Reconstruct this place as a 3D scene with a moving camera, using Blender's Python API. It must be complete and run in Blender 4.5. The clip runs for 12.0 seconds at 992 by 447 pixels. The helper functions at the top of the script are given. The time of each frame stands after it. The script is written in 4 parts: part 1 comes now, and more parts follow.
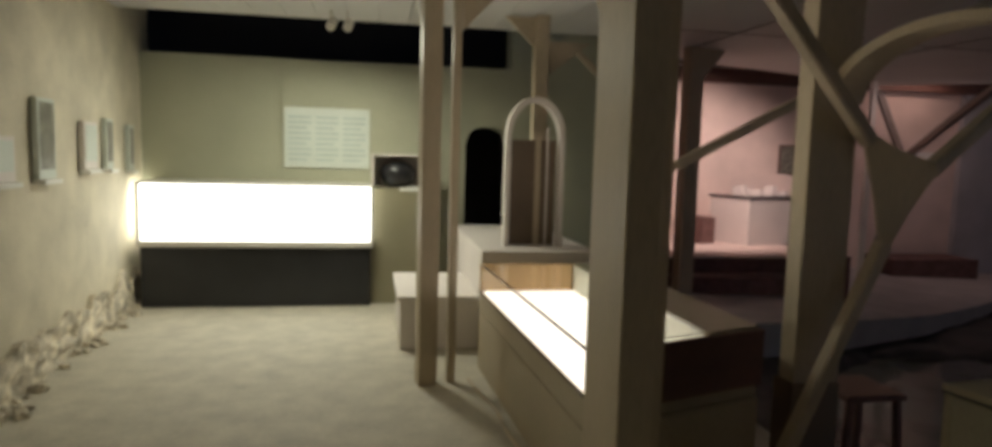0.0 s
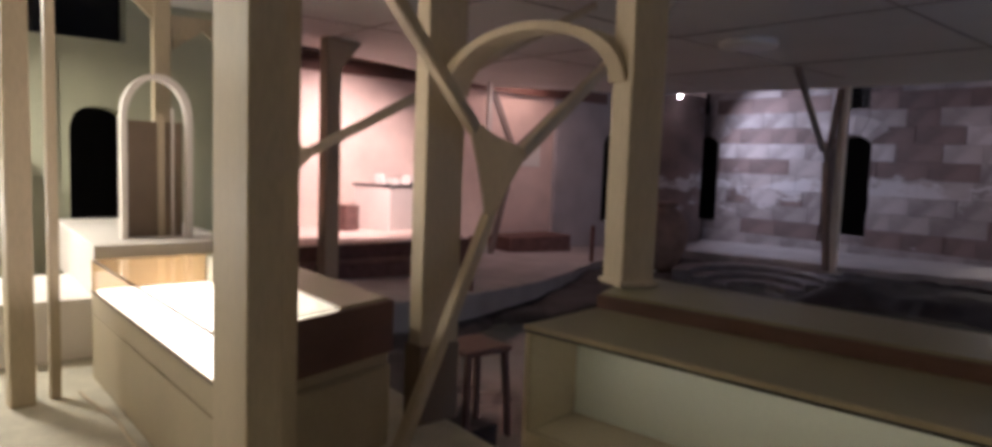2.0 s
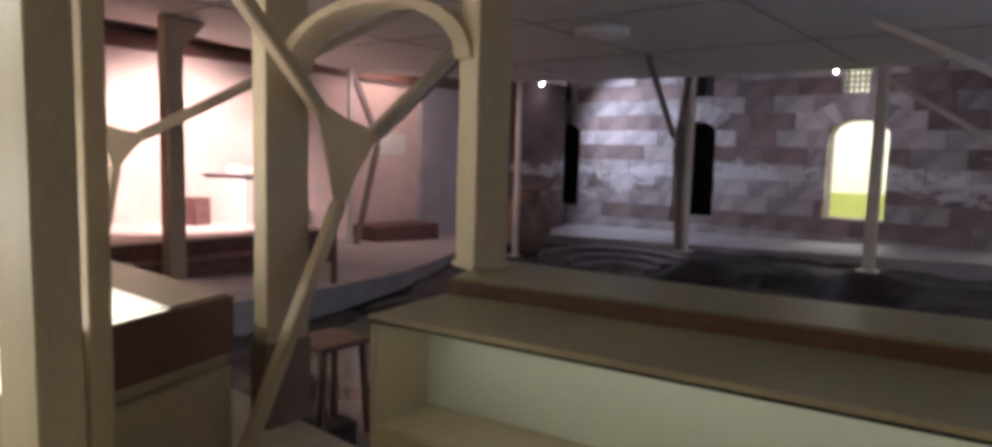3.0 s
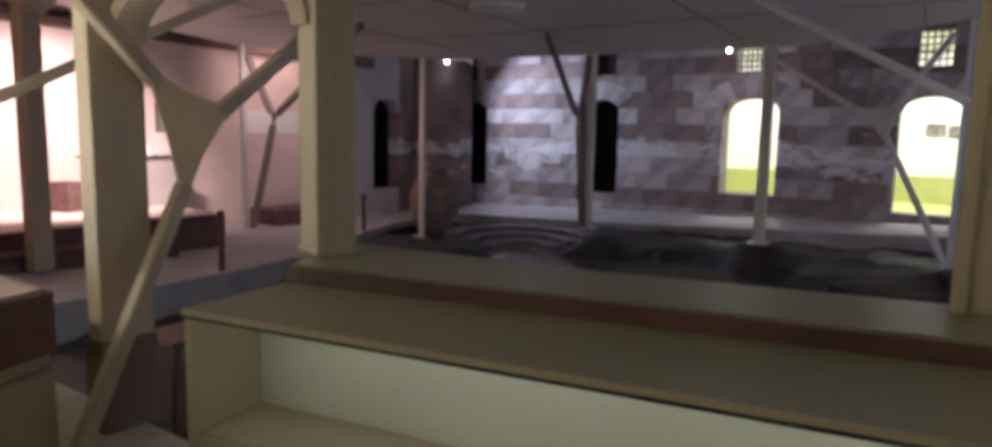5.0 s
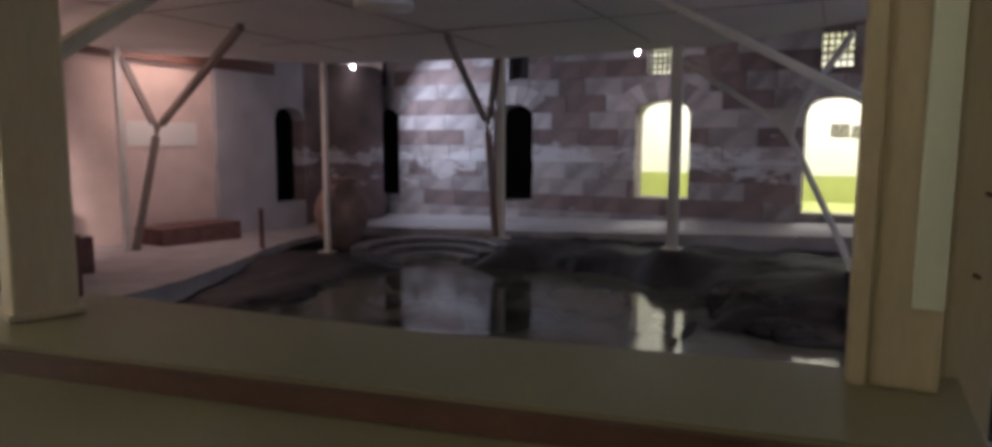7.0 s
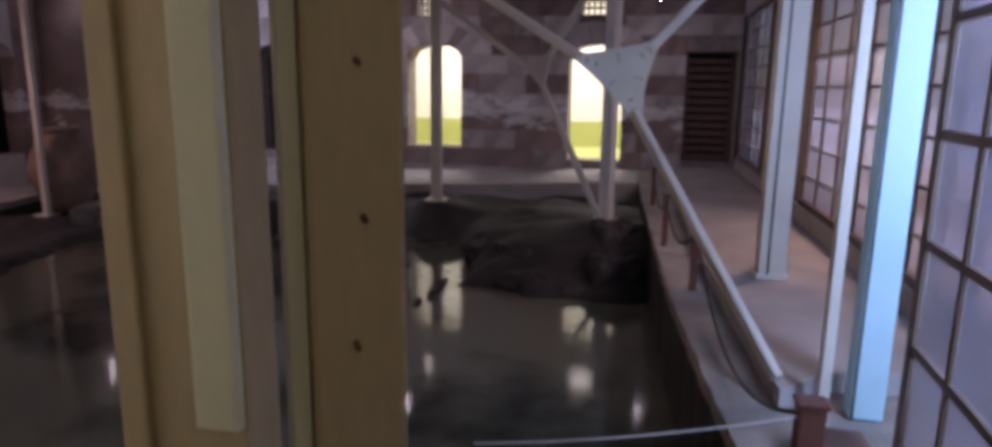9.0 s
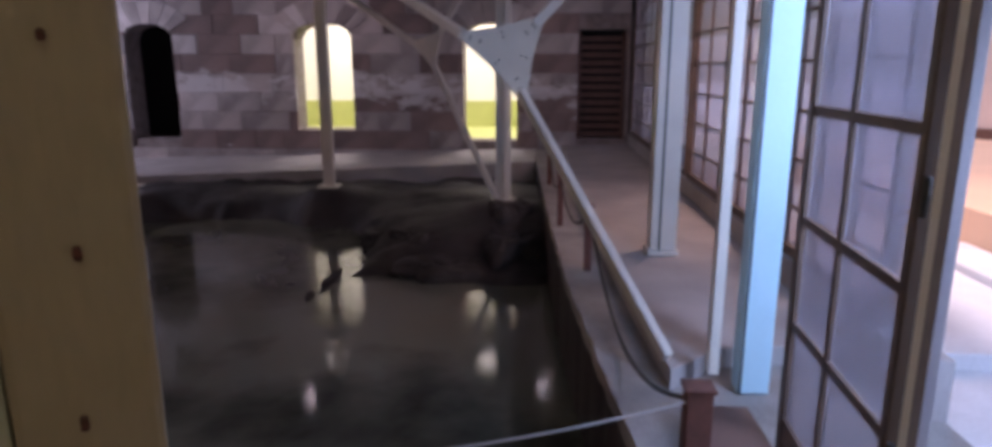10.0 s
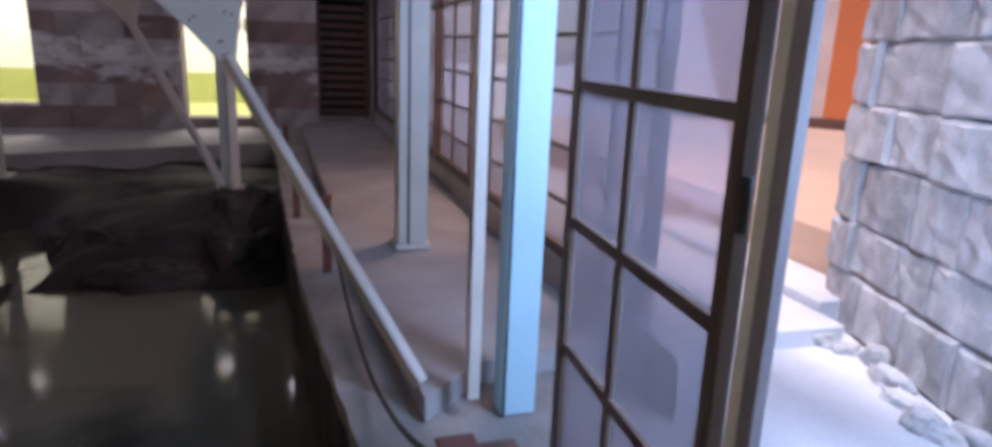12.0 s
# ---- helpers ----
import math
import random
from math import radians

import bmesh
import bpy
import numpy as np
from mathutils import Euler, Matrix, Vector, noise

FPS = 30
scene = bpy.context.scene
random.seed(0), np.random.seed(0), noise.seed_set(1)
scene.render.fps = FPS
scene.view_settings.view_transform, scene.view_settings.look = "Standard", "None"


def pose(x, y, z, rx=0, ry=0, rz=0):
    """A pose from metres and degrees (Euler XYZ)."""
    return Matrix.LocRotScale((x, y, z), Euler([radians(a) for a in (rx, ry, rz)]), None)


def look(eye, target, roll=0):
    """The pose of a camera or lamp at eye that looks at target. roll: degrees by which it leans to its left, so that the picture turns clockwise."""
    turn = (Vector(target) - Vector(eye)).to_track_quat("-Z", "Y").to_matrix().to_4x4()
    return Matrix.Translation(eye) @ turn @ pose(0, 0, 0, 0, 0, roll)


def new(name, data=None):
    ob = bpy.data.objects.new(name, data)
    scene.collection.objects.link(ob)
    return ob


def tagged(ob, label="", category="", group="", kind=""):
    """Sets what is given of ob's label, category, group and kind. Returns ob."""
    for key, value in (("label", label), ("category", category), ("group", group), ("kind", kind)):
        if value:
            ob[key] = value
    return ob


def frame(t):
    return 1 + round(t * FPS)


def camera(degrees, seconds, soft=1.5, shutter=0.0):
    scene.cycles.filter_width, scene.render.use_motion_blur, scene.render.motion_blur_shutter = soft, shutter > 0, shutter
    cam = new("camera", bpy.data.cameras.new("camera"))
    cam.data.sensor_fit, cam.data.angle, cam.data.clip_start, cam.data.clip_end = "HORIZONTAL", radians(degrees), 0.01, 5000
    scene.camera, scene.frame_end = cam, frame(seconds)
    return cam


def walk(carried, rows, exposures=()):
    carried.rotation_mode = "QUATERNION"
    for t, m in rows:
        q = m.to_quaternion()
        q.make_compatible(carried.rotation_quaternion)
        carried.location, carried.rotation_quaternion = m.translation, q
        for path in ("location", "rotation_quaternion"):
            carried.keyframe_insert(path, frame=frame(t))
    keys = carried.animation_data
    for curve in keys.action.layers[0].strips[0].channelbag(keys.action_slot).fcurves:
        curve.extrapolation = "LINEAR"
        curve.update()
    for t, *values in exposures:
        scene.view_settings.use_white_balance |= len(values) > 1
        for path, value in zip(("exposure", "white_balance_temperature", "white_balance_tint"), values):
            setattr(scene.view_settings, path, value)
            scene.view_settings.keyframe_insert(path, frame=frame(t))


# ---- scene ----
cam = camera(71.9, 12.0, soft=4.0)
PATH = [
    (0, (0.385, 1.205, 1.71), (0.734, 3.164, 1.518), 1.6),
    (0.5, (0.42, 1.2, 1.7), (1.01, 3.1, 1.515), 2.1),
    (1, (0.435, 1.188, 1.654), (1.267, 3.0, 1.489), 2.6),
    (1.5, (0.472, 1.164, 1.653), (1.527, 2.854, 1.468), 2.3),
    (2, (0.44, 1.09, 1.656), (1.691, 2.64, 1.475), 2.2),
    (2.5, (0.548, 1.117, 1.637), (1.949, 2.532, 1.445), 2.0),
    (3, (0.613, 1.12, 1.619), (2.131, 2.407, 1.419), 1.6),
    (3.5, (0.655, 1.107, 1.616), (2.266, 2.275, 1.413), 1.3),
    (5.5, (1.123, 0.969, 1.602), (2.789, 2.048, 1.355), 1.6),
    (6, (1.38, 0.958, 1.596), (3.072, 2.005, 1.387), 2.0),
    (6.5, (1.68, 1.053, 1.601), (3.422, 2.009, 1.374), 1.4),
    (7, (1.794, 0.964, 1.629), (3.554, 1.885, 1.397), 0.2),
    (7.5, (1.975, 0.746, 1.649), (3.786, 1.549, 1.374), 2.1),
    (9.5, (2.949, 0.237, 1.711), (4.885, 0.507, 1.288), -0.2),
    (10, (3.043, 0.206, 1.706), (4.989, 0.337, 1.262), 0.0),
    (10.5, (3.308, 0.221, 1.676), (5.249, 0.247, 1.198), -0.0),
    (11, (3.407, 0.227, 1.643), (5.3, 0.131, 1.005), 0.4),
    (11.5, (3.633, 0.136, 1.632), (5.525, -0.052, 1.012), -0.1),
    (12, (3.844, 0.019, 1.643), (5.698, -0.549, 1.149), 2.3),
]
EXPOSURES = [(0.0, -2.2, 6500, 18), (0.8, -2.25, 6500, 20), (1.5, -1.65, 6450, 28), (2.0, -0.9, 6350, 28), (2.5, -0.48, 6200, 24), (3.5, -0.43, 6050, 22), (6.0, -0.55, 5950, 20), (7.0, -0.63, 6100, 18), (9.5, -0.66, 6400, 36), (11.0, -0.66, 6300, 32), (12.0, -0.6, 6200, 28)]
walk(cam, [(t, look(eye, target, roll)) for t, eye, target, roll in PATH], EXPOSURES)

# ---- world and light ----
world = bpy.data.worlds.new("world")
scene.world = world
world.use_nodes = True
wn = world.node_tree.nodes
sky = wn.new("ShaderNodeTexSky")
sky.sky_type = "NISHITA"
sky.sun_disc = False
sky.sun_elevation, sky.sun_rotation = radians(76), radians(-30)
world.node_tree.links.new(sky.outputs[0], wn["Background"].inputs[0])
wn["Background"].inputs[1].default_value = 0.15


def lamp(name, kind, m, power, colour, size=0.3, size_y=None, spot=60, blend=0.6):
    data = bpy.data.lights.new(name, kind)
    data.energy, data.color = power, colour
    if kind == "AREA":
        data.shape, data.size, data.size_y = "RECTANGLE", size, size_y or size
    elif kind == "SUN":
        data.angle = radians(size)
    else:
        data.shadow_soft_size = size
        if kind == "SPOT":
            data.spot_size, data.spot_blend = radians(spot), blend
    ob = new(name, data)
    ob.matrix_world = m
    return ob


lamp("sun_light", "SUN", look((5.88, -2.79, 0.95), (6, -3, 0)), 5.0, (1, 0.97, 0.95), 8)
# spot of the aisle, at the track lights
lamp("aisle_light", "AREA", look((0.0, 8.1, 2.86), (-0.2, 7.9, 0)), 205, (0.96, 1.0, 0.77), 0.5, 0.3)
# two fills added to brighten posts and cases, with no fixture there
lamp("aisle_fill_near", "AREA", look((-0.2, 4.7, 3.0), (1.2, 3.9, 0.8)), 13, (1.0, 0.90, 0.66), 0.4, 0.4)
lamp("doorway_fill", "AREA", look((1.9, -0.4, 3.0), (2.5, 0.6, 0.8)), 5, (1.0, 0.95, 0.5), 0.4, 0.4)
# spots of the pink alcove
lamp("alcove_spot", "SPOT", look((6.4, 11.7, 3.3), (6.9, 14.6, 1.1)), 2050, (1.0, 0.78, 0.68), 0.2, spot=88, blend=0.7)
lamp("alcove_spot_side", "AREA", look((11.6, 14.3, 3.68), (11.6, 15.0, 1.2)), 42, (1.0, 0.68, 0.54), 2.6, 0.15)
# area fill added to brighten the north walkway and the jar
lamp("alcove_fill_floor", "AREA", look((11.4, 12.7, 3.25), (12.0, 14.2, 0.0)), 52, (1.0, 0.74, 0.66), 1.6, 0.3)
# white spots that wash the stone wall
lamp("wall_spot", "SPOT", look((16.95, 12.9, 3.75), (19.1, 10.2, 1.5)), 850, (0.80, 0.87, 1.0), 0.10, spot=120, blend=0.9)
lamp("wall_spot_middle", "SPOT", look((17.0, 5.4, 3.65), (19, 5.0, 2.0)), 52, (1.0, 0.86, 0.86), 0.10, spot=150, blend=0.9)
lamp("wall_spot_south", "SPOT", look((17.7, 0.07, 3.5), (18.6, 0.6, 0)), 20, (1.0, 0.84, 0.78), 0.10, spot=150, blend=0.9)
# lamps of the lit room behind the stone wall
lamp("back_room_light", "AREA", look((21.5, 5.4, 4.2), (21.5, 5.4, 0)), 300, (1.0, 1.0, 0.86), 2.5, 2.0)
lamp("back_room_light_south", "AREA", look((21.5, 1.2, 4.2), (21.5, 1.2, 0)), 300, (1.0, 1.0, 0.86), 2.5, 2.0)
# daylight in the openings of the glazed wall and of the door
lamp("window_daylight", "AREA", look((10.4, -1.9, 1.9), (10.4, 1.0, 0.8)), 38, (0.58, 0.72, 1.0), 7.0, 2.4)
lamp("door_daylight", "AREA", look((5.0, -1.95, 1.9), (7.4, -1.1, 0.4)), 135, (0.46, 0.70, 1.0), 0.7, 2.0)
# warm fill added over the court, where no lamp hangs
lamp("court_fill", "AREA", look((10.6, -3.2, 3.0), (10.6, -3.4, 0.0)), 160, (1.0, 0.70, 0.48), 1.6, 0.8)


# ---- materials ----
def mat(name, colour, rough=0.7, vary=0.18, scale=6.0, bump=0.15, metal=0.0, grain=60.0, per_object=0.0, streak=None, emit=None, power=0.0, second=None):
    m = bpy.data.materials.new(name)
    m.use_nodes = True
    nt = m.node_tree
    n, lk = nt.nodes, nt.links
    b = n["Principled BSDF"]
    tc = n.new("ShaderNodeTexCoord")
    mp = n.new("ShaderNodeMapping")
    lk.new(tc.outputs["Object"], mp.inputs[0])
    if streak:
        mp.inputs["Scale"].default_value = streak
    big = n.new("ShaderNodeTexNoise")
    big.inputs["Scale"].default_value, big.inputs["Detail"].default_value = scale, 6
    fine = n.new("ShaderNodeTexNoise")
    fine.inputs["Scale"].default_value, fine.inputs["Detail"].default_value = grain, 4
    lk.new(mp.outputs[0], big.inputs[0])
    lk.new(mp.outputs[0], fine.inputs[0])
    ramp = n.new("ShaderNodeValToRGB")
    lo = [max(0, c * (1 - vary * 1.6)) for c in (second or colour)]
    hi = [min(1, c * (1 + vary)) for c in colour]
    ramp.color_ramp.elements[0].color, ramp.color_ramp.elements[1].color = (*lo, 1), (*hi, 1)
    ramp.color_ramp.elements[0].position, ramp.color_ramp.elements[1].position = 0.3, 0.68
    mix = n.new("ShaderNodeMath")
    mix.operation = "MULTIPLY_ADD"
    mix.inputs[1].default_value = 0.3
    lk.new(fine.outputs[0], mix.inputs[0])
    sc = n.new("ShaderNodeMath")
    sc.operation = "MULTIPLY"
    sc.inputs[1].default_value = 0.7
    lk.new(big.outputs[0], sc.inputs[0])
    lk.new(sc.outputs[0], mix.inputs[2])
    fac = mix.outputs[0]
    if per_object:
        oi = n.new("ShaderNodeObjectInfo")
        po = n.new("ShaderNodeMath")
        po.operation = "MULTIPLY_ADD"
        po.inputs[1].default_value = per_object
        lk.new(oi.outputs["Random"], po.inputs[0])
        off = n.new("ShaderNodeMath")
        off.operation = "ADD"
        off.inputs[1].default_value = -per_object / 2
        lk.new(fac, off.inputs[0])
        lk.new(off.outputs[0], po.inputs[2])
        fac = po.outputs[0]
    lk.new(fac, ramp.inputs[0])
    lk.new(ramp.outputs[0], b.inputs["Base Color"])
    rr = n.new("ShaderNodeMapRange")
    rr.inputs[3].default_value, rr.inputs[4].default_value = max(0.02, rough - 0.1), min(1, rough + 0.12)
    lk.new(big.outputs[0], rr.inputs[0])
    lk.new(rr.outputs[0], b.inputs["Roughness"])
    b.inputs["Metallic"].default_value = metal
    if bump:
        bp = n.new("ShaderNodeBump")
        bp.inputs["Strength"].default_value, bp.inputs["Distance"].default_value = bump, 0.02
        lk.new(mix.outputs[0], bp.inputs["Height"])
        lk.new(bp.outputs[0], b.inputs["Normal"])
    if emit:
        b.inputs["Emission Color"].default_value = (*emit, 1)
        b.inputs["Emission Strength"].default_value = power
    return m


def glass_mat(name, colour=(1, 1, 1), rough=0.0, clear=1.0):
    m = bpy.data.materials.new(name)
    m.use_nodes = True
    b = m.node_tree.nodes["Principled BSDF"]
    b.inputs["Base Color"].default_value = (*colour, 1)
    b.inputs["Roughness"].default_value = rough
    b.inputs["Transmission Weight"].default_value = clear
    b.inputs["IOR"].default_value = 1.1
    b.inputs["Specular IOR Level"].default_value = 0.8
    return m


M_PLASTER = mat("aged_plaster", (0.64, 0.58, 0.45), 0.85, 0.15, 2.6, 0.6)
M_RENDER = mat("crumbling_render", (0.70, 0.63, 0.50), 0.9, 0.4, 7, 1.0, second=(0.45, 0.38, 0.28))
M_ENDWALL = mat("green_grey_wall_paint", (0.42, 0.42, 0.31), 0.8, 0.10, 1.0, 0.15)
M_FLOOR = mat("worn_concrete_floor", (0.51, 0.47, 0.38), 0.7, 0.15, 4.5, 0.5, grain=30)
M_CEIL = mat("white_ceiling_paint", (0.60, 0.59, 0.57), 0.8, 0.06, 0.6, 0.08)
# near-black base colour stands for spaces that get no light
M_DARK = mat("unlit_void_black", (0.012, 0.011, 0.012), 0.9, 0.2, 2, 0.1)
M_POST = mat("cream_painted_timber", (0.51, 0.42, 0.295), 0.55, 0.14, 2.5, 0.12, streak=(1, 1, 0.25))
M_CASE = mat("beige_case_laminate", (0.42, 0.35, 0.24), 0.5, 0.12, 1.5, 0.08)
M_CASEIN = mat("pale_case_lining", (0.66, 0.68, 0.58), 0.6, 0.05, 1.0, 0.05)
M_WOOD = mat("red_brown_board", (0.15, 0.075, 0.058), 0.5, 0.22, 3.0, 0.12, streak=(0.3, 2, 2))
M_TOP = mat("tan_case_top", (0.27, 0.245, 0.16), 0.35, 0.10, 1.6, 0.05)
M_HONEY = mat("honey_board", (0.50, 0.33, 0.15), 0.45, 0.12, 2.0, 0.05, streak=(2, 2, 0.4))
M_NICHE = mat("brown_niche_board", (0.20, 0.145, 0.10), 0.6, 0.15, 2.0, 0.1)
M_STEEL = mat("white_painted_steel", (0.66, 0.63, 0.58), 0.4, 0.09, 2.2, 0.06)
# darker steel colour carries the shade of the backlit forks
M_FORK = mat("steel_in_brown_shade", (0.24, 0.19, 0.165), 0.45, 0.14, 2.2, 0.08)
M_DSTEEL = mat("dark_steel_edge", (0.03, 0.03, 0.03), 0.4, 0.2, 8, 0.05)
M_BLACKP = mat("black_plinth_paint", (0.018, 0.018, 0.02), 0.35, 0.3, 2.0, 0.05)
M_LIGHTBOX = mat("lit_diffuser", (0.9, 0.92, 0.88), 0.5, 0.01, 1, 0, emit=(0.95, 1.0, 0.86), power=16.0)
M_CASELIT = mat("lit_case_bed", (0.9, 0.86, 0.75), 0.5, 0.02, 1, 0, emit=(1.0, 0.92, 0.74), power=8.0)
M_STONE = mat("banded_stone_block", (0.275, 0.205, 0.195), 0.85, 0.2, 1.3, 0.9, per_object=0.14, second=(0.20, 0.155, 0.15))
M_STONEG = mat("grey_stone_block", (0.47, 0.43, 0.43), 0.85, 0.2, 1.3, 0.9, per_object=0.16, second=(0.34, 0.30, 0.30))
M_JOINT = mat("stone_mortar", (0.28, 0.24, 0.235), 0.95, 0.25, 5, 0.6)


def add_salts(m, colour, level, spread):
    """Ragged pale salt patches, mostly at one height of the wall."""
    n, lk = m.node_tree.nodes, m.node_tree.links
    b = n["Principled BSDF"]
    old = b.inputs["Base Color"].links[0].from_socket
    geo = n.new("ShaderNodeNewGeometry")
    sep = n.new("ShaderNodeSeparateXYZ")
    lk.new(geo.outputs["Position"], sep.inputs[0])
    mp = n.new("ShaderNodeMapping")
    mp.inputs["Scale"].default_value = (1, 0.7, 1.7)
    lk.new(geo.outputs["Position"], mp.inputs[0])
    no = n.new("ShaderNodeTexNoise")
    no.inputs["Scale"].default_value, no.inputs["Detail"].default_value, no.inputs["Roughness"].default_value = 1.5, 8, 0.66
    lk.new(mp.outputs[0], no.inputs[0])
    sub = n.new("ShaderNodeMath")
    sub.operation = "SUBTRACT"
    sub.inputs[1].default_value = level
    lk.new(sep.outputs[2], sub.inputs[0])
    ab = n.new("ShaderNodeMath")
    ab.operation = "ABSOLUTE"
    lk.new(sub.outputs[0], ab.inputs[0])
    mr = n.new("ShaderNodeMapRange")
    mr.inputs[1].default_value, mr.inputs[2].default_value, mr.inputs[3].default_value, mr.inputs[4].default_value = 0, spread, 0.14, -0.12
    lk.new(ab.outputs[0], mr.inputs[0])
    ad = n.new("ShaderNodeMath")
    ad.operation = "ADD"
    lk.new(no.outputs[0], ad.inputs[0])
    lk.new(mr.outputs[0], ad.inputs[1])
    rp = n.new("ShaderNodeValToRGB")
    rp.color_ramp.elements[0].position, rp.color_ramp.elements[1].position = 0.54, 0.62
    rp.color_ramp.elements[1].color = (0.8, 0.8, 0.8, 1)
    lk.new(ad.outputs[0], rp.inputs[0])
    mx = n.new("ShaderNodeMix")
    mx.data_type = "RGBA"
    mx.inputs[7].default_value = (*colour, 1)
    lk.new(rp.outputs[0], mx.inputs[0])
    lk.new(old, mx.inputs[6])
    lk.new(mx.outputs[2], b.inputs["Base Color"])


add_salts(M_STONE, (0.70, 0.70, 0.73), 1.15, 0.8)
add_salts(M_STONEG, (0.74, 0.74, 0.77), 1.15, 0.8)
M_PALE = mat("pale_lime_stone", (0.50, 0.47, 0.48), 0.9, 0.2, 1.8, 0.6, per_object=0.3, second=(0.34, 0.30, 0.30))
M_PINK = mat("pink_wash_plaster", (0.74, 0.60, 0.54), 0.85, 0.12, 1.2, 0.3)
M_WHITEW = mat("grey_white_plaster", (0.46, 0.45, 0.47), 0.85, 0.12, 1.4, 0.3)
M_CARPET = mat("red_step_cover", (0.17, 0.092, 0.082), 0.9, 0.25, 8, 0.4)
M_WALKWAY = mat("stone_walkway", (0.39, 0.365, 0.365), 0.75, 0.16, 1.6, 0.4)
M_LEDGE = mat("worn_ledge_stone", (0.31, 0.285, 0.275), 0.8, 0.28, 2.2, 0.6)
M_ROCK = mat("wet_dark_rock", (0.034, 0.027, 0.027), 0.6, 0.4, 2.4, 1.0)
M_WETSTONE = mat("damp_grey_stone", (0.15, 0.135, 0.14), 0.45, 0.3, 2.5, 0.6)
M_CLAY = mat("weathered_clay", (0.30, 0.20, 0.165), 0.8, 0.25, 3, 0.5)
M_RUST = mat("red_brown_post_paint", (0.16, 0.06, 0.045), 0.6, 0.25, 8, 0.15)
M_CABLE = mat("dark_rope", (0.05, 0.045, 0.04), 0.8, 0.2, 20, 0.3)
M_FRAME = mat("brown_window_timber", (0.12, 0.078, 0.058), 0.45, 0.25, 4, 0.12, streak=(1, 1, 0.2))
# blue of the door's daylight put into the column's base colour
M_BLUELIT = mat("post_in_blue_daylight", (0.44, 0.69, 0.82), 0.4, 0.06, 1.5, 0.05)
M_GLASS = glass_mat("window_glass")
# milky lilac base stands in for sky mirrored in the panes
M_WINGLASS = glass_mat("sky_haze_window_glass", (0.74, 0.73, 0.80), 0.05, 0.62)
M_EXTSTONE = mat("grey_hewn_stone", (0.50, 0.50, 0.51), 0.9, 0.22, 5, 1.0, per_object=0.25, grain=40)
M_ORANGE = mat("orange_wall_paint", (0.70, 0.20, 0.06), 0.7, 0.08, 1.5, 0.1)
M_PEACH = mat("peach_floor", (0.62, 0.42, 0.30), 0.6, 0.08, 1.5, 0.1)
M_PAVE_OUT = mat("pale_court_paving", (0.62, 0.63, 0.66), 0.6, 0.16, 1.6, 0.3)
M_LIMEFLOOR = mat("yellow_green_floor", (0.46, 0.50, 0.17), 0.6, 0.08, 1.2, 0.1)
M_WHITE = mat("white_wall_paint", (0.80, 0.79, 0.74), 0.7, 0.04, 1.0, 0.08)
M_PAPER = mat("printed_sheet", (0.62, 0.66, 0.60), 0.6, 0.05, 2, 0.02)
M_INK = mat("grey_print", (0.46, 0.53, 0.50), 0.7, 0.08, 9, 0.0)
M_PHOTO = mat("faded_photo_print", (0.24, 0.23, 0.19), 0.35, 0.5, 9, 0.0)
M_BULB = mat("lamp_glow", (1, 1, 1), 0.5, 0, 1, 0, emit=(1.0, 0.95, 0.95), power=200)
M_STRIP = mat("dim_strip_tube", (0.8, 0.8, 0.75), 0.5, 0, 1, 0, emit=(0.95, 1.0, 0.80), power=10.0)
M_GREY = mat("grey_lilac_paint", (0.30, 0.28, 0.32), 0.5, 0.1, 3, 0.1)
M_PLINTH = mat("white_plinth_paint", (0.74, 0.68, 0.64), 0.6, 0.06, 1.5, 0.08)


def water_mat():
    m = bpy.data.materials.new("still_pool_water")
    m.use_nodes = True
    n, lk = m.node_tree.nodes, m.node_tree.links
    b = n["Principled BSDF"]
    tc = n.new("ShaderNodeTexCoord")
    no = n.new("ShaderNodeTexNoise")
    no.inputs["Scale"].default_value, no.inputs["Detail"].default_value = 0.55, 5
    lk.new(tc.outputs["Object"], no.inputs[0])
    rp = n.new("ShaderNodeValToRGB")
    rp.color_ramp.elements[0].color, rp.color_ramp.elements[1].color = (0.03, 0.03, 0.024, 1), (0.16, 0.16, 0.13, 1)
    rp.color_ramp.elements[0].position, rp.color_ramp.elements[1].position = 0.36, 0.56
    lk.new(no.outputs[0], rp.inputs[0])
    lk.new(rp.outputs[0], b.inputs["Base Color"])
    b.inputs["Roughness"].default_value = 0.09
    b.inputs["IOR"].default_value = 1.33
    rip = n.new("ShaderNodeTexNoise")
    rip.inputs["Scale"].default_value, rip.inputs["Detail"].default_value = 3.0, 2
    lk.new(tc.outputs["Object"], rip.inputs[0])
    bp = n.new("ShaderNodeBump")
    bp.inputs["Strength"].default_value, bp.inputs["Distance"].default_value = 0.09, 0.02
    lk.new(rip.outputs[0], bp.inputs["Height"])
    lk.new(bp.outputs[0], b.inputs["Normal"])
    return m


M_WATER = water_mat()


# ---- mesh helpers ----
def part(name, bm, material, parent=None, label=""):
    me = bpy.data.meshes.new(name)
    bm.normal_update()
    bm.to_mesh(me)
    bm.free()
    me.materials.append(material)
    ob = new(name, me)
    if parent:
        ob.parent = parent
    if label:
        ob["label"] = label
    return ob


def thing(name, x=0, y=0, z=0, label="", category="", group="", turn=0):
    ob = new(name)
    ob.empty_display_size = 0.05
    ob.matrix_world = pose(x, y, z, 0, 0, turn)
    return tagged(ob, label, category, group)


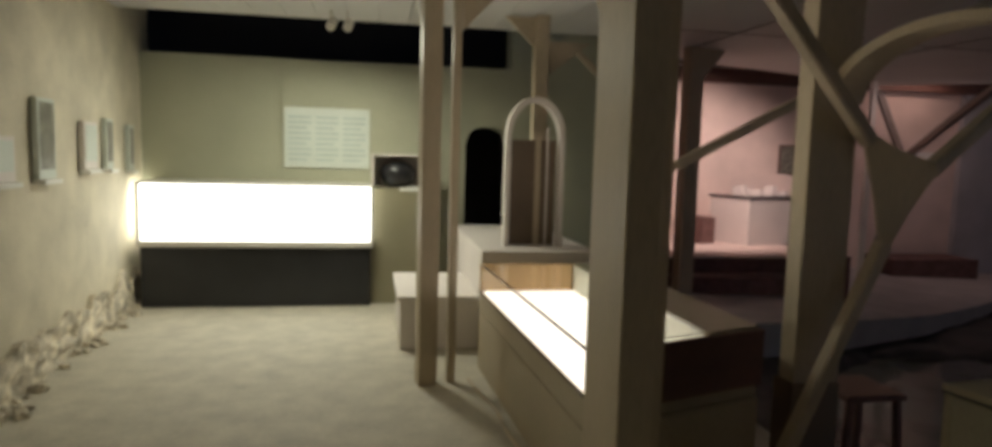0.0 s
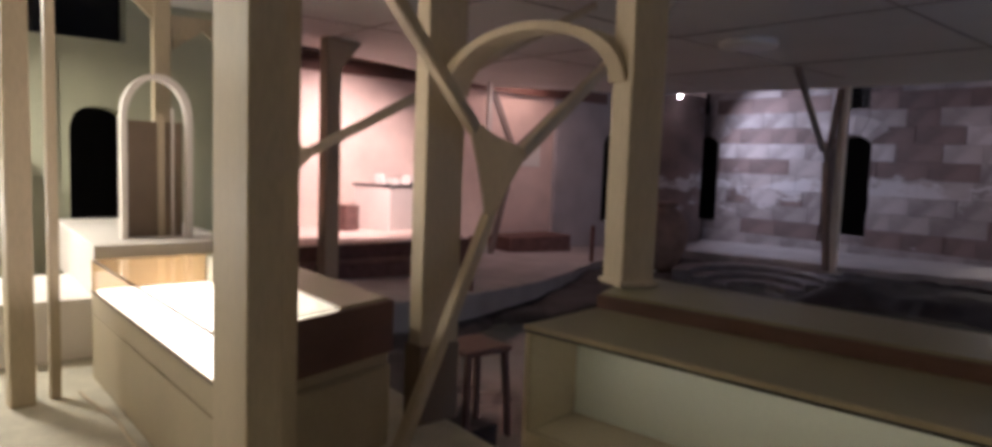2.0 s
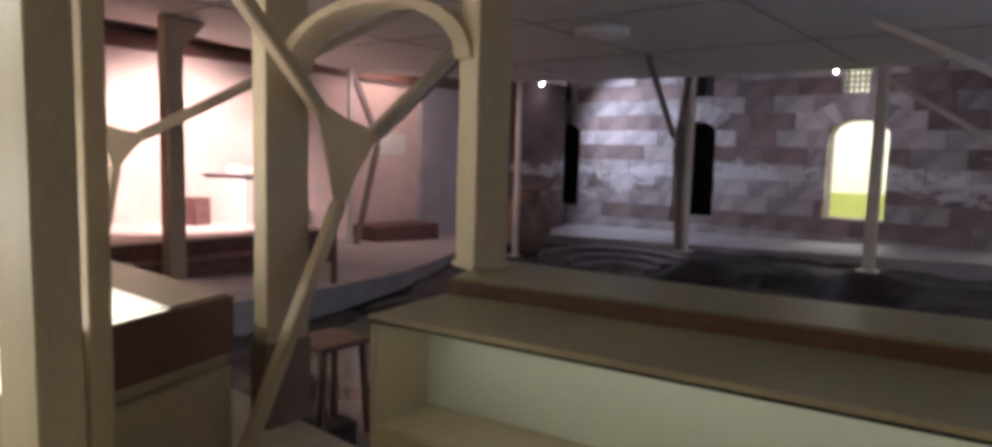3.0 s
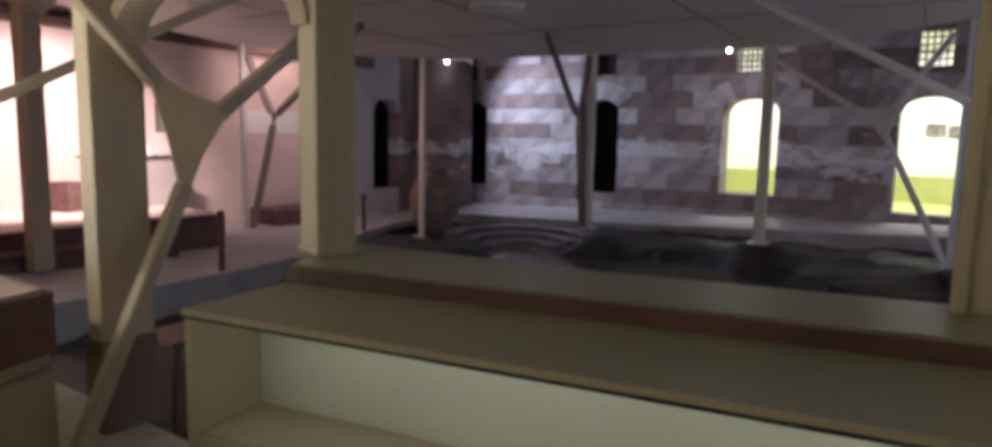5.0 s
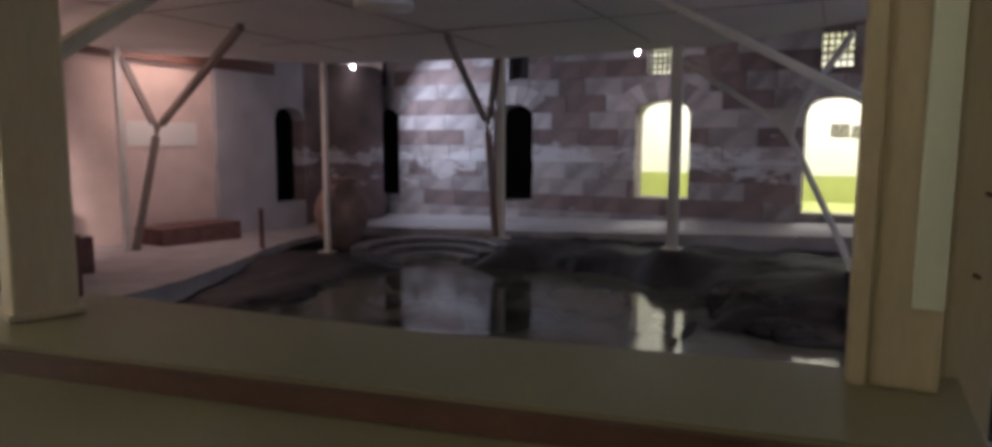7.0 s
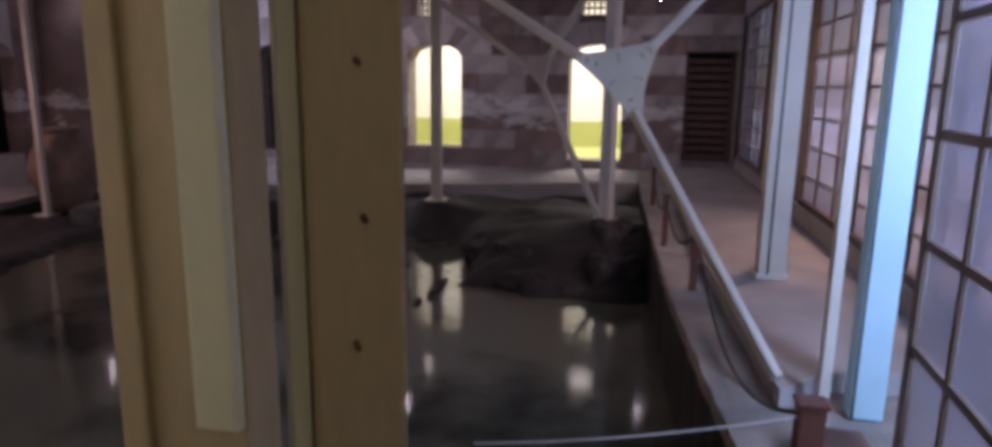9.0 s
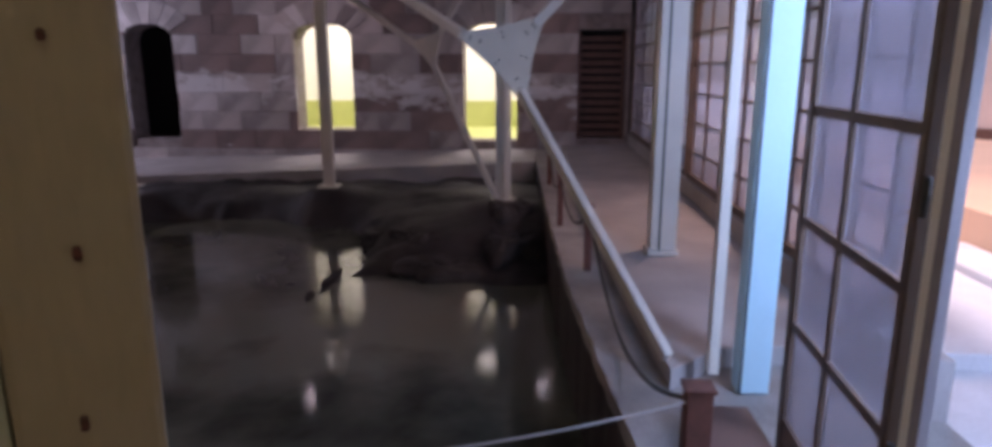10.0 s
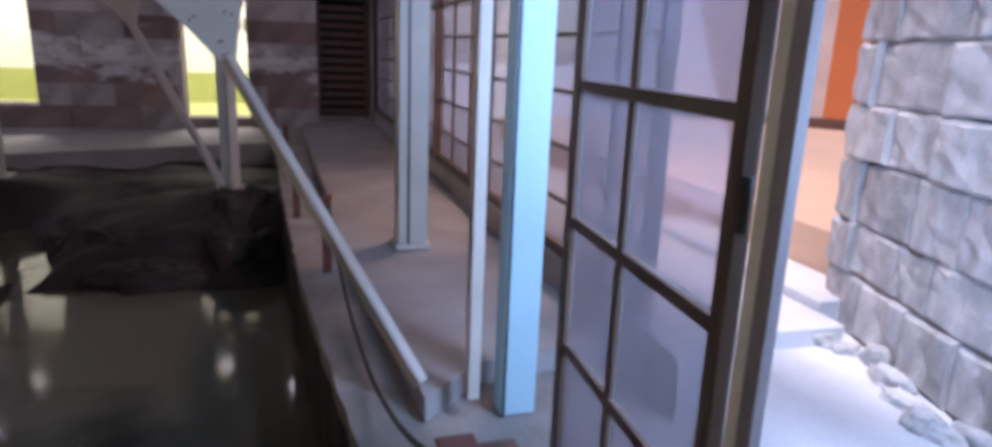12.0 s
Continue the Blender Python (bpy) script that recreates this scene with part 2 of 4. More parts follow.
def box_bm(x0, y0, z0, x1, y1, z1, bevel=0.0):
    bm = bmesh.new()
    bmesh.ops.create_cube(bm, size=1, matrix=Matrix.LocRotScale(((x0 + x1) / 2, (y0 + y1) / 2, (z0 + z1) / 2), None, (abs(x1 - x0), abs(y1 - y0), abs(z1 - z0))))
    if bevel:
        bmesh.ops.bevel(bm, geom=list(bm.edges), offset=bevel, segments=2, affect="EDGES", profile=0.6)
    return bm


def join_bm(a, b):
    """Adds b's geometry to a."""
    me = bpy.data.meshes.new("tmp")
    b.to_mesh(me)
    b.free()
    a.from_mesh(me)
    bpy.data.meshes.remove(me)
    return a


def beam_bm(p, q, w, d, bevel=0.008, up=(0, 0, 1)):
    """A bar from p to q; w across, d the other way."""
    p, q = Vector(p), Vector(q)
    ax = (q - p)
    ln = ax.length
    ax.normalize()
    u = Vector(up)
    if abs(u.dot(ax)) > 0.98:
        u = Vector((0, 1, 0))
    s = ax.cross(u).normalized()
    v = s.cross(ax).normalized()
    m = Matrix((s, v, ax)).transposed().to_4x4()
    m.translation = (p + q) / 2
    bm = bmesh.new()
    bmesh.ops.create_cube(bm, size=1, matrix=Matrix.Diagonal((w, d, ln, 1)))
    if bevel:
        bmesh.ops.bevel(bm, geom=list(bm.edges), offset=bevel, segments=2, affect="EDGES")
    bmesh.ops.transform(bm, matrix=m, verts=bm.verts)
    return bm


def prism_bm(pts, thick, bevel=0.0):
    """A plate: a flat outline of 3D points, made thick along its normal, half to each side."""
    bm = bmesh.new()
    vs = [bm.verts.new(p) for p in pts]
    f = bm.faces.new(vs)
    bm.normal_update()
    n = f.normal.copy()
    ex = bmesh.ops.extrude_face_region(bm, geom=[f])
    moved = [v for v in ex["geom"] if isinstance(v, bmesh.types.BMVert)]
    bmesh.ops.translate(bm, vec=n * thick, verts=moved)
    bmesh.ops.translate(bm, vec=-n * thick / 2, verts=bm.verts)
    bmesh.ops.recalc_face_normals(bm, faces=bm.faces)
    if bevel:
        bmesh.ops.bevel(bm, geom=list(bm.edges), offset=bevel, segments=1, affect="EDGES")
    return bm


def lathe_bm(profile, seg=40):
    bm = bmesh.new()
    rings = []
    for r, z in profile:
        rings.append([bm.verts.new((r * math.cos(2 * math.pi * i / seg), r * math.sin(2 * math.pi * i / seg), z)) for i in range(seg)])
    for a, b in zip(rings, rings[1:]):
        for i in range(seg):
            bm.faces.new((a[i], a[(i + 1) % seg], b[(i + 1) % seg], b[i]))
    bm.faces.new(list(reversed(rings[0])))
    bm.faces.new(rings[-1])
    for f in bm.faces:
        f.smooth = True
    return bm


def cyl_bm(p, q, r, seg=16):
    p, q = Vector(p), Vector(q)
    bm = bmesh.new()
    m = (q - p).to_track_quat("Z", "Y").to_matrix().to_4x4()
    m.translation = (p + q) / 2
    bmesh.ops.create_cone(bm, cap_ends=True, segments=seg, radius1=r, radius2=r, depth=(q - p).length, matrix=m)
    for f in bm.faces:
        f.smooth = len(f.verts) == 4
    return bm


def poly_bm(pts, z0, z1, bevel=0.0):
    """An upright block over an outline of the plan."""
    bm = bmesh.new()
    low = [bm.verts.new((*p, z0)) for p in pts]
    high = [bm.verts.new((*p, z1)) for p in pts]
    bm.faces.new(low[::-1])
    bm.faces.new(high)
    for i in range(len(pts)):
        bm.faces.new((low[i - 1], low[i], high[i], high[i - 1]))
    bmesh.ops.recalc_face_normals(bm, faces=bm.faces)
    if bevel:
        bmesh.ops.bevel(bm, geom=list(bm.edges), offset=bevel, segments=2, affect="EDGES")
    return bm


def structure(name, bm, material, label=""):
    return tagged(part(name, bm, material), label, "", "", "structure")


def line_at(a, b, k):
    return tuple(a[i] + (b[i] - a[i]) * k for i in range(len(a)))


def offset_line(a, b, off):
    """The line a-b of the plan moved to the left of its way."""
    dx, dy = b[0] - a[0], b[1] - a[1]
    ln = math.hypot(dx, dy)
    return (a[0] - dy / ln * off, a[1] + dx / ln * off), (b[0] - dy / ln * off, b[1] + dx / ln * off)


def wall_bm(a, b, thick, z0, z1):
    """An upright slab over the line a-b of the plan, thick to the left of its way."""
    c, d = offset_line(a, b, thick)
    bm = bmesh.new()
    lo = [bm.verts.new((*p, z0)) for p in (a, b, d, c)]
    hi = [bm.verts.new((*p, z1)) for p in (a, b, d, c)]
    bm.faces.new(lo[::-1])
    bm.faces.new(hi)
    for i in range(4):
        bm.faces.new((lo[i], lo[(i + 1) % 4], hi[(i + 1) % 4], hi[i]))
    bmesh.ops.recalc_face_normals(bm, faces=bm.faces)
    return bm


def rough_bm(bm, cuts, amount, scale, seed=0.0):
    bmesh.ops.subdivide_edges(bm, edges=bm.edges, cuts=cuts, use_grid_fill=True)
    for v in bm.verts:
        v.co += noise.noise_vector(v.co * scale + Vector((seed, seed, seed))) * amount
    return bm


def rock_bm(cx, cy, rx, ry, z0, z1, seed, sub=4, rough=0.35):
    bm = bmesh.new()
    bmesh.ops.create_icosphere(bm, subdivisions=sub, radius=1)
    for v in bm.verts:
        n1 = noise.noise(v.co * 1.7 + Vector((seed, 0, 0)))
        n2 = noise.noise(v.co * 5.0 + Vector((0, seed, 0)))
        k = 1 + rough * n1 + rough * 0.4 * n2
        z = max(-0.6, min(0.8 + 0.15 * n2, v.co.z * 1.3))
        v.co = Vector((cx + v.co.x * rx * k, cy + v.co.y * ry * k, z0 + (z + 0.6) / 1.4 * (z1 - z0)))
    return bm


def rope(name, pts, r, label, material=M_CABLE):
    cu = bpy.data.curves.new(name, "CURVE")
    cu.dimensions, cu.bevel_depth, cu.bevel_resolution = "3D", r, 2
    sp = cu.splines.new("NURBS")
    sp.points.add(len(pts) - 1)
    for p, q in zip(sp.points, pts):
        p.co = (*q, 1)
    sp.use_endpoint_u, sp.order_u = True, 3
    cu.materials.append(material)
    ob = new(name, cu)
    return tagged(ob, label, "rope")


# ---- the large structure ----
WATER_Z, SLAB_Z = -1.0, 3.49

# aisle floor and the hall's walkways
structure("floor_aisle", box_bm(-3.2, -3.2, -0.3, 2.9, 10.2, 0.0), M_FLOOR, "worn grey concrete floor of the display aisle")
structure("floor_landing", box_bm(2.9, -3.2, -1.9, 5.2, 0.55, -0.004), M_FLOOR, "worn concrete landing beside the pool")


def sheet(name, pts, depth, material, label):
    """A floor of one polygon with its own level at each corner."""
    bm = bmesh.new()
    top = [bm.verts.new(p) for p in pts]
    low = [bm.verts.new((p[0], p[1], depth)) for p in pts]
    bm.faces.new(top)
    bm.faces.new(low[::-1])
    for i in range(len(pts)):
        bm.faces.new((top[i - 1], top[i], low[i], low[i - 1]))
    bmesh.ops.recalc_face_normals(bm, faces=bm.faces)
    return structure(name, bm, material, label)


def floor_sheet(name, pts, depth, material, label):
    """A paved floor upon a dark rock body."""
    sheet(name, pts, min(p[2] for p in pts) - 0.12, material, label)
    sheet("pool_wall", [(x, y, min(p[2] for p in pts) - 0.122) for x, y, z in pts], depth, M_ROCK, "dark damp rock below the walkway")


LEDGE = [(5.2, -0.36), (6.0, -0.30), (6.62, -0.24), (7.16, -0.18), (7.83, -0.12), (8.97, -0.02), (12.1, 0.13), (19.1, 0.40)]
ragged = []
for (xa, ya), (xb, yb) in zip(LEDGE, LEDGE[1:]):
    n = max(2, int((xb - xa) / 0.16))
    ragged += [(xa + (xb - xa) * i / n, ya + (yb - ya) * i / n + 0.035 * noise.noise(Vector((xa + (xb - xa) * i / n * 4.3, 2.0, 0))), -0.13) for i in range(n)]
floor_sheet("floor_south", ragged[::-1] + [(5.2, -1.955, -0.13), (7.0, -1.955, -0.13), (7.3, -1.74, -0.13), (19.05, -1.74, -0.13), (19.05, 0.38, -0.13)], -2.2, M_LEDGE, "dark worn stone ledge with a ragged edge beside the pool")
sheet("floor_south_raised", [(6.78, -0.56, 0.0), (7.12, -0.93, 0.0), (7.24, -1.76, 0.0), (19.1, -1.76, -0.02), (19.1, -0.25, -0.05), (10.5, -0.36, -0.02)], -0.2, M_WALKWAY, "pale stone walkway between pool and glazed wall")
floor_sheet("floor_east", [(16.6, 0.35, -0.12), (19.1, 0.35, -0.12), (19.1, 15.2, -0.58), (16.6, 15.2, -0.72), (16.2, 8.0, -0.42)], -2.2, M_WALKWAY, "pale stone ledge along the striped wall")
floor_sheet("floor_north", [(3.6, 9.0, -0.3), (7.0, 9.7, -0.47), (9.0, 10.4, -0.57), (10.6, 11.2, -0.62), (12.4, 12.25, -0.68), (14.2, 13.0, -0.72), (16.6, 13.4, -0.75), (16.6, 15.2, -0.75), (3.6, 15.2, -0.3)], -2.2, M_WALKWAY, "pinkish stone walkway before the lit alcove")
structure("floor_west_strip", box_bm(2.9, 4.9, -2.2, 3.6, 15.2, -0.3), M_ROCK, "stone floor behind the cases")
structure("pool_bed", box_bm(2.9, -0.3, -2.4, 17, 12.7, -2.0), M_ROCK, "dark pool bed")
SHORE = [(3.3, -0.6), (11.5, -0.6), (11.55, 1.3), (11.7, 2.6), (13.2, 2.8), (14.3, 3.4), (15.1, 4.6), (14.9, 7.0), (13.7, 8.9), (12.4, 9.6), (10.3, 9.1), (9.2, 9.6), (7.4, 9.6), (5.4, 8.6), (4.2, 6.0), (3.3, 3.2)]


def shore_distance(x, y):
    """How far a place lies outside the shore line; negative in the water."""
    inside, best = False, 1e9
    for (ax_, ay_), (bx_, by_) in zip(SHORE, SHORE[1:] + SHORE[:1]):
        if (ay_ > y) != (by_ > y) and x < (bx_ - ax_) * (y - ay_) / (by_ - ay_) + ax_:
            inside = not inside
        ex, ey = bx_ - ax_, by_ - ay_
        k = max(0, min(1, ((x - ax_) * ex + (y - ay_) * ey) / (ex * ex + ey * ey)))
        best = min(best, math.hypot(x - ax_ - k * ex, y - ay_ - k * ey))
    return -best if inside else best


NORTH_EDGE = lambda x: float(np.interp(x, (3.6, 7.0, 9.0, 10.6, 12.4, 14.2, 16.6), (9.0, 9.7, 10.4, 11.2, 12.25, 13.0, 13.4)))
MOUNDS = [(14.2, 11.97, -0.95), (15.2, 7.87, -0.46), (15.1, 4.05, -0.40), (13.5, 0.80, -0.31), (14.95, 12.16, -1.02)]
bm = bmesh.new()
NX, NY = 150, 140
grid = []
for i in range(NX + 1):
    line = []
    for j in range(NY + 1):
        x, y = 2.95 + 13.7 * i / NX, -0.15 + 12.6 * j / NY
        d = shore_distance(x, y) + 0.22 * noise.noise(Vector((x * 0.9, y * 0.9, 4.0))) + 0.10 * noise.noise(Vector((x * 3.1, y * 3.1, 1.0)))
        east = max(0, min(1, (x - 11.5) / 1.5))
        north = max(0, min(1, (y - 8.6) / 1.6))
        z = -1.5 if d < -0.5 else -1.5 + (d + 0.5) * 1.1 if d < 0 else -0.95 + (0.36 + 0.10 * east) * (1 - 0.72 * north) * (1 - math.exp(-d * (0.9 + 1.3 * east)))
        if d >= 0:
            z += 0.09 * noise.noise(Vector((x * 1.3, y * 1.3, 9.0))) + 0.03 * noise.noise(Vector((x * 4.5, y * 4.5, 2.0)))
            z = round(z * 7) / 7 * 0.2 + z * 0.8
        for mx, my, mz in MOUNDS:
            w = min(1, 1.3 * math.exp(-((x - mx) ** 2 + (y - my) ** 2) / 0.40))
            z = z * (1 - w) + mz * w
        w = min(1, 1.7 * math.exp(-((x - 14.75) ** 2 + (y - 9.35) ** 2) / 1.5))
        z = z * (1 - w) - 1.12 * w
        if y > NORTH_EDGE(x) + 0.05:
            z = min(z, -0.98)
        line.append(bm.verts.new((x, y, z)))
    grid.append(line)
for i in range(NX):
    for j in range(NY):
        bm.faces.new((grid[i][j], grid[i + 1][j], grid[i + 1][j + 1], grid[i][j + 1])).smooth = True
structure("pool_bank", bm, M_ROCK, "dark wet rocky bank round the pool")
water = structure("water", box_bm(3.4, -0.28, -1.7, 16.9, 12.6, WATER_Z), M_WATER, "still dark green water of the pool")

# west wall with its crumbling foot
west = structure("wall_west", rough_bm(wall_bm((-2.26, 10.0), (-1.4, -3.2), -0.35, 0, 4.0), 40, 0.012, 2.2), M_PLASTER, "aged cream plaster wall")
foot = rough_bm(wall_bm((-2.24, 9.6), (-1.55, -1.0), 0.05, 0.0, 0.40), 90, 0.032, 8.0, 3.0)
for v in foot.verts:
    v.co.z = max(-0.02, v.co.z * (0.40 + 0.8 * max(0, 0.5 + noise.noise(Vector((v.co.y * 2.6, 3.0, 0))) + 0.6 * noise.noise(Vector((v.co.y * 9.0, 1.0, 0))))))
    v.co.x += 0.03 * noise.noise(Vector((v.co.y * 14.0, v.co.z * 14.0, 5.0)))
structure("wall_west_foot", foot, M_RENDER, "crumbling render at the foot of the plaster wall")
structure("wall_aisle_end", box_bm(-2.7, 9.6, 0, 1.47, 9.95, 2.79), M_ENDWALL, "olive grey painted end wall")
structure("wall_aisle_end_panel", box_bm(-0.70, 9.56, 1.3, 1.36, 9.598, 2.775, 0.004), M_ENDWALL, "olive grey wall panel")
structure("wall_aisle_end_east", box_bm(2.02, 9.6, -0.3, 3.6, 9.95, 3.4), M_ENDWALL, "olive grey painted wall beside a dark arch")

# black sheets drawn for the unlit passage and the gap above the wall
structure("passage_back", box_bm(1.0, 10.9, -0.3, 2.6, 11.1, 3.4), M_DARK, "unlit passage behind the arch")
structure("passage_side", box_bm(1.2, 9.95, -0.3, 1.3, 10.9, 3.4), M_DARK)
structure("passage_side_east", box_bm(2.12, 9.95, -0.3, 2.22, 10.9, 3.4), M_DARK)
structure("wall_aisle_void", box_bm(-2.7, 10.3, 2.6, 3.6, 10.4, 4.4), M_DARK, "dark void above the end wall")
structure("wall_south_west", box_bm(-2.2, -3.5, -0.3, 2.6, -3.2, 4.4), M_PLASTER, "plain plaster wall")

# ceilings
bm = bmesh.new()
for i in range(19):
    x = -3.0 + i * 0.31
    join_bm(bm, box_bm(x, -3.4, 3.10, x + 0.302, 8.75, 3.14, 0.004))
join_bm(bm, box_bm(-3.0, -3.4, 3.145, 2.9, 8.75, 3.30))
structure("ceiling_aisle", bm, M_CEIL, "white boarded ceiling of the aisle")
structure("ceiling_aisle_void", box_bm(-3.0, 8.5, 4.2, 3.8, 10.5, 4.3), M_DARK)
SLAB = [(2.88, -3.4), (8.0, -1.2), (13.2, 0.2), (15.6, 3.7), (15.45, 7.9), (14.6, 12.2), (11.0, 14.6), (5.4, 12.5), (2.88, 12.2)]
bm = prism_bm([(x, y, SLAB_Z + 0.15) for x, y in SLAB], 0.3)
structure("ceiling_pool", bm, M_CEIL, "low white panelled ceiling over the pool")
# covers added above the ceilings to keep sky light out of the hall
structure("wall_light_block_west", box_bm(2.6, -3.5, 3.32, 2.86, 15.4, 4.75), M_DARK)
structure("ceiling_cover_low", box_bm(2.6, -1.96, 3.80, 9.0, 15.4, 3.92), M_DARK)
structure("wall_light_block_step", box_bm(8.9, -1.96, 3.92, 9.0, 15.4, 4.75), M_DARK)
structure("ceiling_cover", box_bm(8.9, -1.96, 4.75, 24, 17, 4.95), M_DARK, "dark cover added above the hall against sky light")
bm = bmesh.new()
for i in range(4):
    join_bm(bm, beam_bm((3.0, 1.3 + i * 2.9, SLAB_Z - 0.004), (14.4 - abs(i - 1) * 0.6, 1.5 + i * 2.9, SLAB_Z - 0.004), 0.014, 0.012, 0))
for i in range(3):
    join_bm(bm, beam_bm((5.4 + i * 3.2, 0.4, SLAB_Z - 0.008), (5.2 + i * 3.2, 11.2, SLAB_Z - 0.008), 0.014, 0.012, 0))
structure("ceiling_joint", bm, M_JOINT, "dark joints between ceiling panels")

# north wall: pink alcove and grey white plaster
structure("wall_north_pink", box_bm(3.6, 15.0, -0.8, 13.58, 15.3, 5.2), M_PINK, "pink lit plaster wall of the alcove")
structure("wall_north", box_bm(13.58, 14.86, -0.9, 15.50, 15.3, 4.75), M_WHITEW, "grey white plaster wall")

structure("wall_north_east", box_bm(16.6, 14.86, -0.9, 19.1, 15.3, 4.75), M_STONE)
structure("wall_north_sill", box_bm(15.50, 14.86, -0.9, 16.6, 15.3, 0.0), M_WHITEW)
# black box drawn for the darkness behind the window
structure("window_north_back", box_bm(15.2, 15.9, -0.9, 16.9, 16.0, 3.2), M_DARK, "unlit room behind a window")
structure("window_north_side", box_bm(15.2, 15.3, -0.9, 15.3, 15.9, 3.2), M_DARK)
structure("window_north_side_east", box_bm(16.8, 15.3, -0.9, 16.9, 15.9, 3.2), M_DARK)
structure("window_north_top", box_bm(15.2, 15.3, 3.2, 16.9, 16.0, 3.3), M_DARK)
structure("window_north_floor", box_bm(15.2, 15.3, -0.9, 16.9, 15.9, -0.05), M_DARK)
structure("wall_alcove_west", box_bm(3.3, 9.95, -0.8, 3.6, 15.3, 5.2), M_PINK, "pink lit side wall")
structure("wall_hall_upper_north", box_bm(3.3, 15.3, 5.0, 13.6, 15.4, 4.75), M_DARK)


# east wall of striped stone, with arched openings
EAST_X = 19.1
OPENINGS = [(13.33, 14.62, 0.05, 2.70), (8.87, 10.05, 0.03, 2.70), (4.62, 5.98, 0.28, 2.70), (0.80, 2.04, 0.04, 2.70), (-1.68, -0.58, 0.10, 2.55)]
GRILLES = [(13.78, 14.38, 3.40, 4.22), (9.0, 9.6, 3.40, 4.20), (5.14, 5.76, 3.36, 4.06), (1.12, 1.78, 3.36, 4.16)]


def arch_z(y, o, rise):
    k = (y - (o[0] + o[1]) / 2) / ((o[1] - o[0]) / 2)
    return o[3] - rise + rise * math.sqrt(max(0, 1 - min(1, abs(k)) ** 2.4))


def header_bm(o, rise, x0, x1, ztop):
    """The wall over an arched opening, up to ztop."""
    n = 14
    ys = [o[0] + (o[1] - o[0]) * i / n for i in range(n + 1)]
    bm = bmesh.new()
    for i in range(n):
        za, zb = arch_z(ys[i], o, rise), arch_z(ys[i + 1], o, rise)
        v = [bm.verts.new((x, y, z)) for x in (x0, x1) for y, z in ((ys[i], za), (ys[i + 1], zb), (ys[i + 1], ztop), (ys[i], ztop))]
        for f in ((0, 1, 2, 3), (7, 6, 5, 4), (0, 4, 5, 1), (3, 2, 6, 7)):
            bm.faces.new([v[j] for j in f])
    bmesh.ops.recalc_face_normals(bm, faces=bm.faces)
    return bm


def header_x(name, x0, x1, y0, y1, apex, rise, ztop, material):
    """The same over an opening in a wall that runs along x."""
    bm = header_bm((x0, x1, 0, apex), rise, y0, y1, ztop)
    for v in bm.verts:
        v.co.x, v.co.y = v.co.y, v.co.x
    bmesh.ops.recalc_face_normals(bm, faces=bm.faces)
    return structure(name, bm, material)


header_x("wall_north_over", 15.50, 16.6, 14.86, 15.3, 2.6, 0.34, 4.75, M_WHITEW)
header_x("wall_aisle_end_over", 1.47, 2.02, 9.6, 9.95, 2.08, 0.22, 2.79, M_ENDWALL)
edges = sorted(OPENINGS, key=lambda o: o[0])
bm = bmesh.new()
y = -1.76
for o in edges:
    if o[0] > y:
        join_bm(bm, box_bm(EAST_X, y, -1.2, EAST_X + 0.6, o[0], 3.3))
    join_bm(bm, box_bm(EAST_X, o[0], -1.2, EAST_X + 0.6, o[1], o[2]))
    join_bm(bm, header_bm(o, 0.0 if o[0] < 0 else 0.34, EAST_X, EAST_X + 0.6, 3.3))
    y = o[1]
join_bm(bm, box_bm(EAST_X, y, -1.2, EAST_X + 0.6, 15.3, 3.3))
y = -1.76
for g in sorted(GRILLES):
    join_bm(bm, box_bm(EAST_X, y, 3.3, EAST_X + 0.6, g[0], 4.75))
    join_bm(bm, box_bm(EAST_X, g[0], 3.3, EAST_X + 0.6, g[1], g[2]))
    join_bm(bm, box_bm(EAST_X, g[0], g[3], EAST_X + 0.6, g[1], 4.75))
    y = g[1]
join_bm(bm, box_bm(EAST_X, y, 3.3, EAST_X + 0.6, 15.3, 4.75))
wall_east = structure("wall_east", bm, M_JOINT, "wall of banded grey and pink stone blocks with arched openings")

# rooms behind the east wall
structure("back_room_wall", box_bm(23.6, -0.6, -0.5, 23.8, 7.8, 4.4), M_WHITE, "white wall of a brightly lit room")
structure("back_room_floor", box_bm(19.7, -0.6, -0.4, 23.6, 7.8, 0.0), M_LIMEFLOOR, "yellow green floor of a brightly lit room")
structure("back_room_dado", box_bm(23.52, -0.6, 0.0, 23.6, 7.8, 0.75), M_LIMEFLOOR, "yellow green lower wall")
structure("back_room_side", box_bm(19.7, 7.6, -0.4, 23.6, 7.8, 4.4), M_WHITE)
structure("back_room_side_south", box_bm(19.7, -0.6, -0.4, 23.6, -0.4, 4.4), M_WHITE)
structure("back_room_ceiling", box_bm(19.7, -0.6, 4.3, 23.8, 7.8, 4.4), M_WHITE)
# black boxes drawn for the darkness behind arches and slatted door
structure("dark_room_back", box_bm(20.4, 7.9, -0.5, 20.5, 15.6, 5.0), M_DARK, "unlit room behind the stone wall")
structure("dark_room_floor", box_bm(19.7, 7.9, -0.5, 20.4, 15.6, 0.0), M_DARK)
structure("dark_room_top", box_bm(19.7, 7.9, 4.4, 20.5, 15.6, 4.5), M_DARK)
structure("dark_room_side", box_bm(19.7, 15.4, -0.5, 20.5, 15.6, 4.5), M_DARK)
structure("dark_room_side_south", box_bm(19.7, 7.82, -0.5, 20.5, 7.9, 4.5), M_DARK)
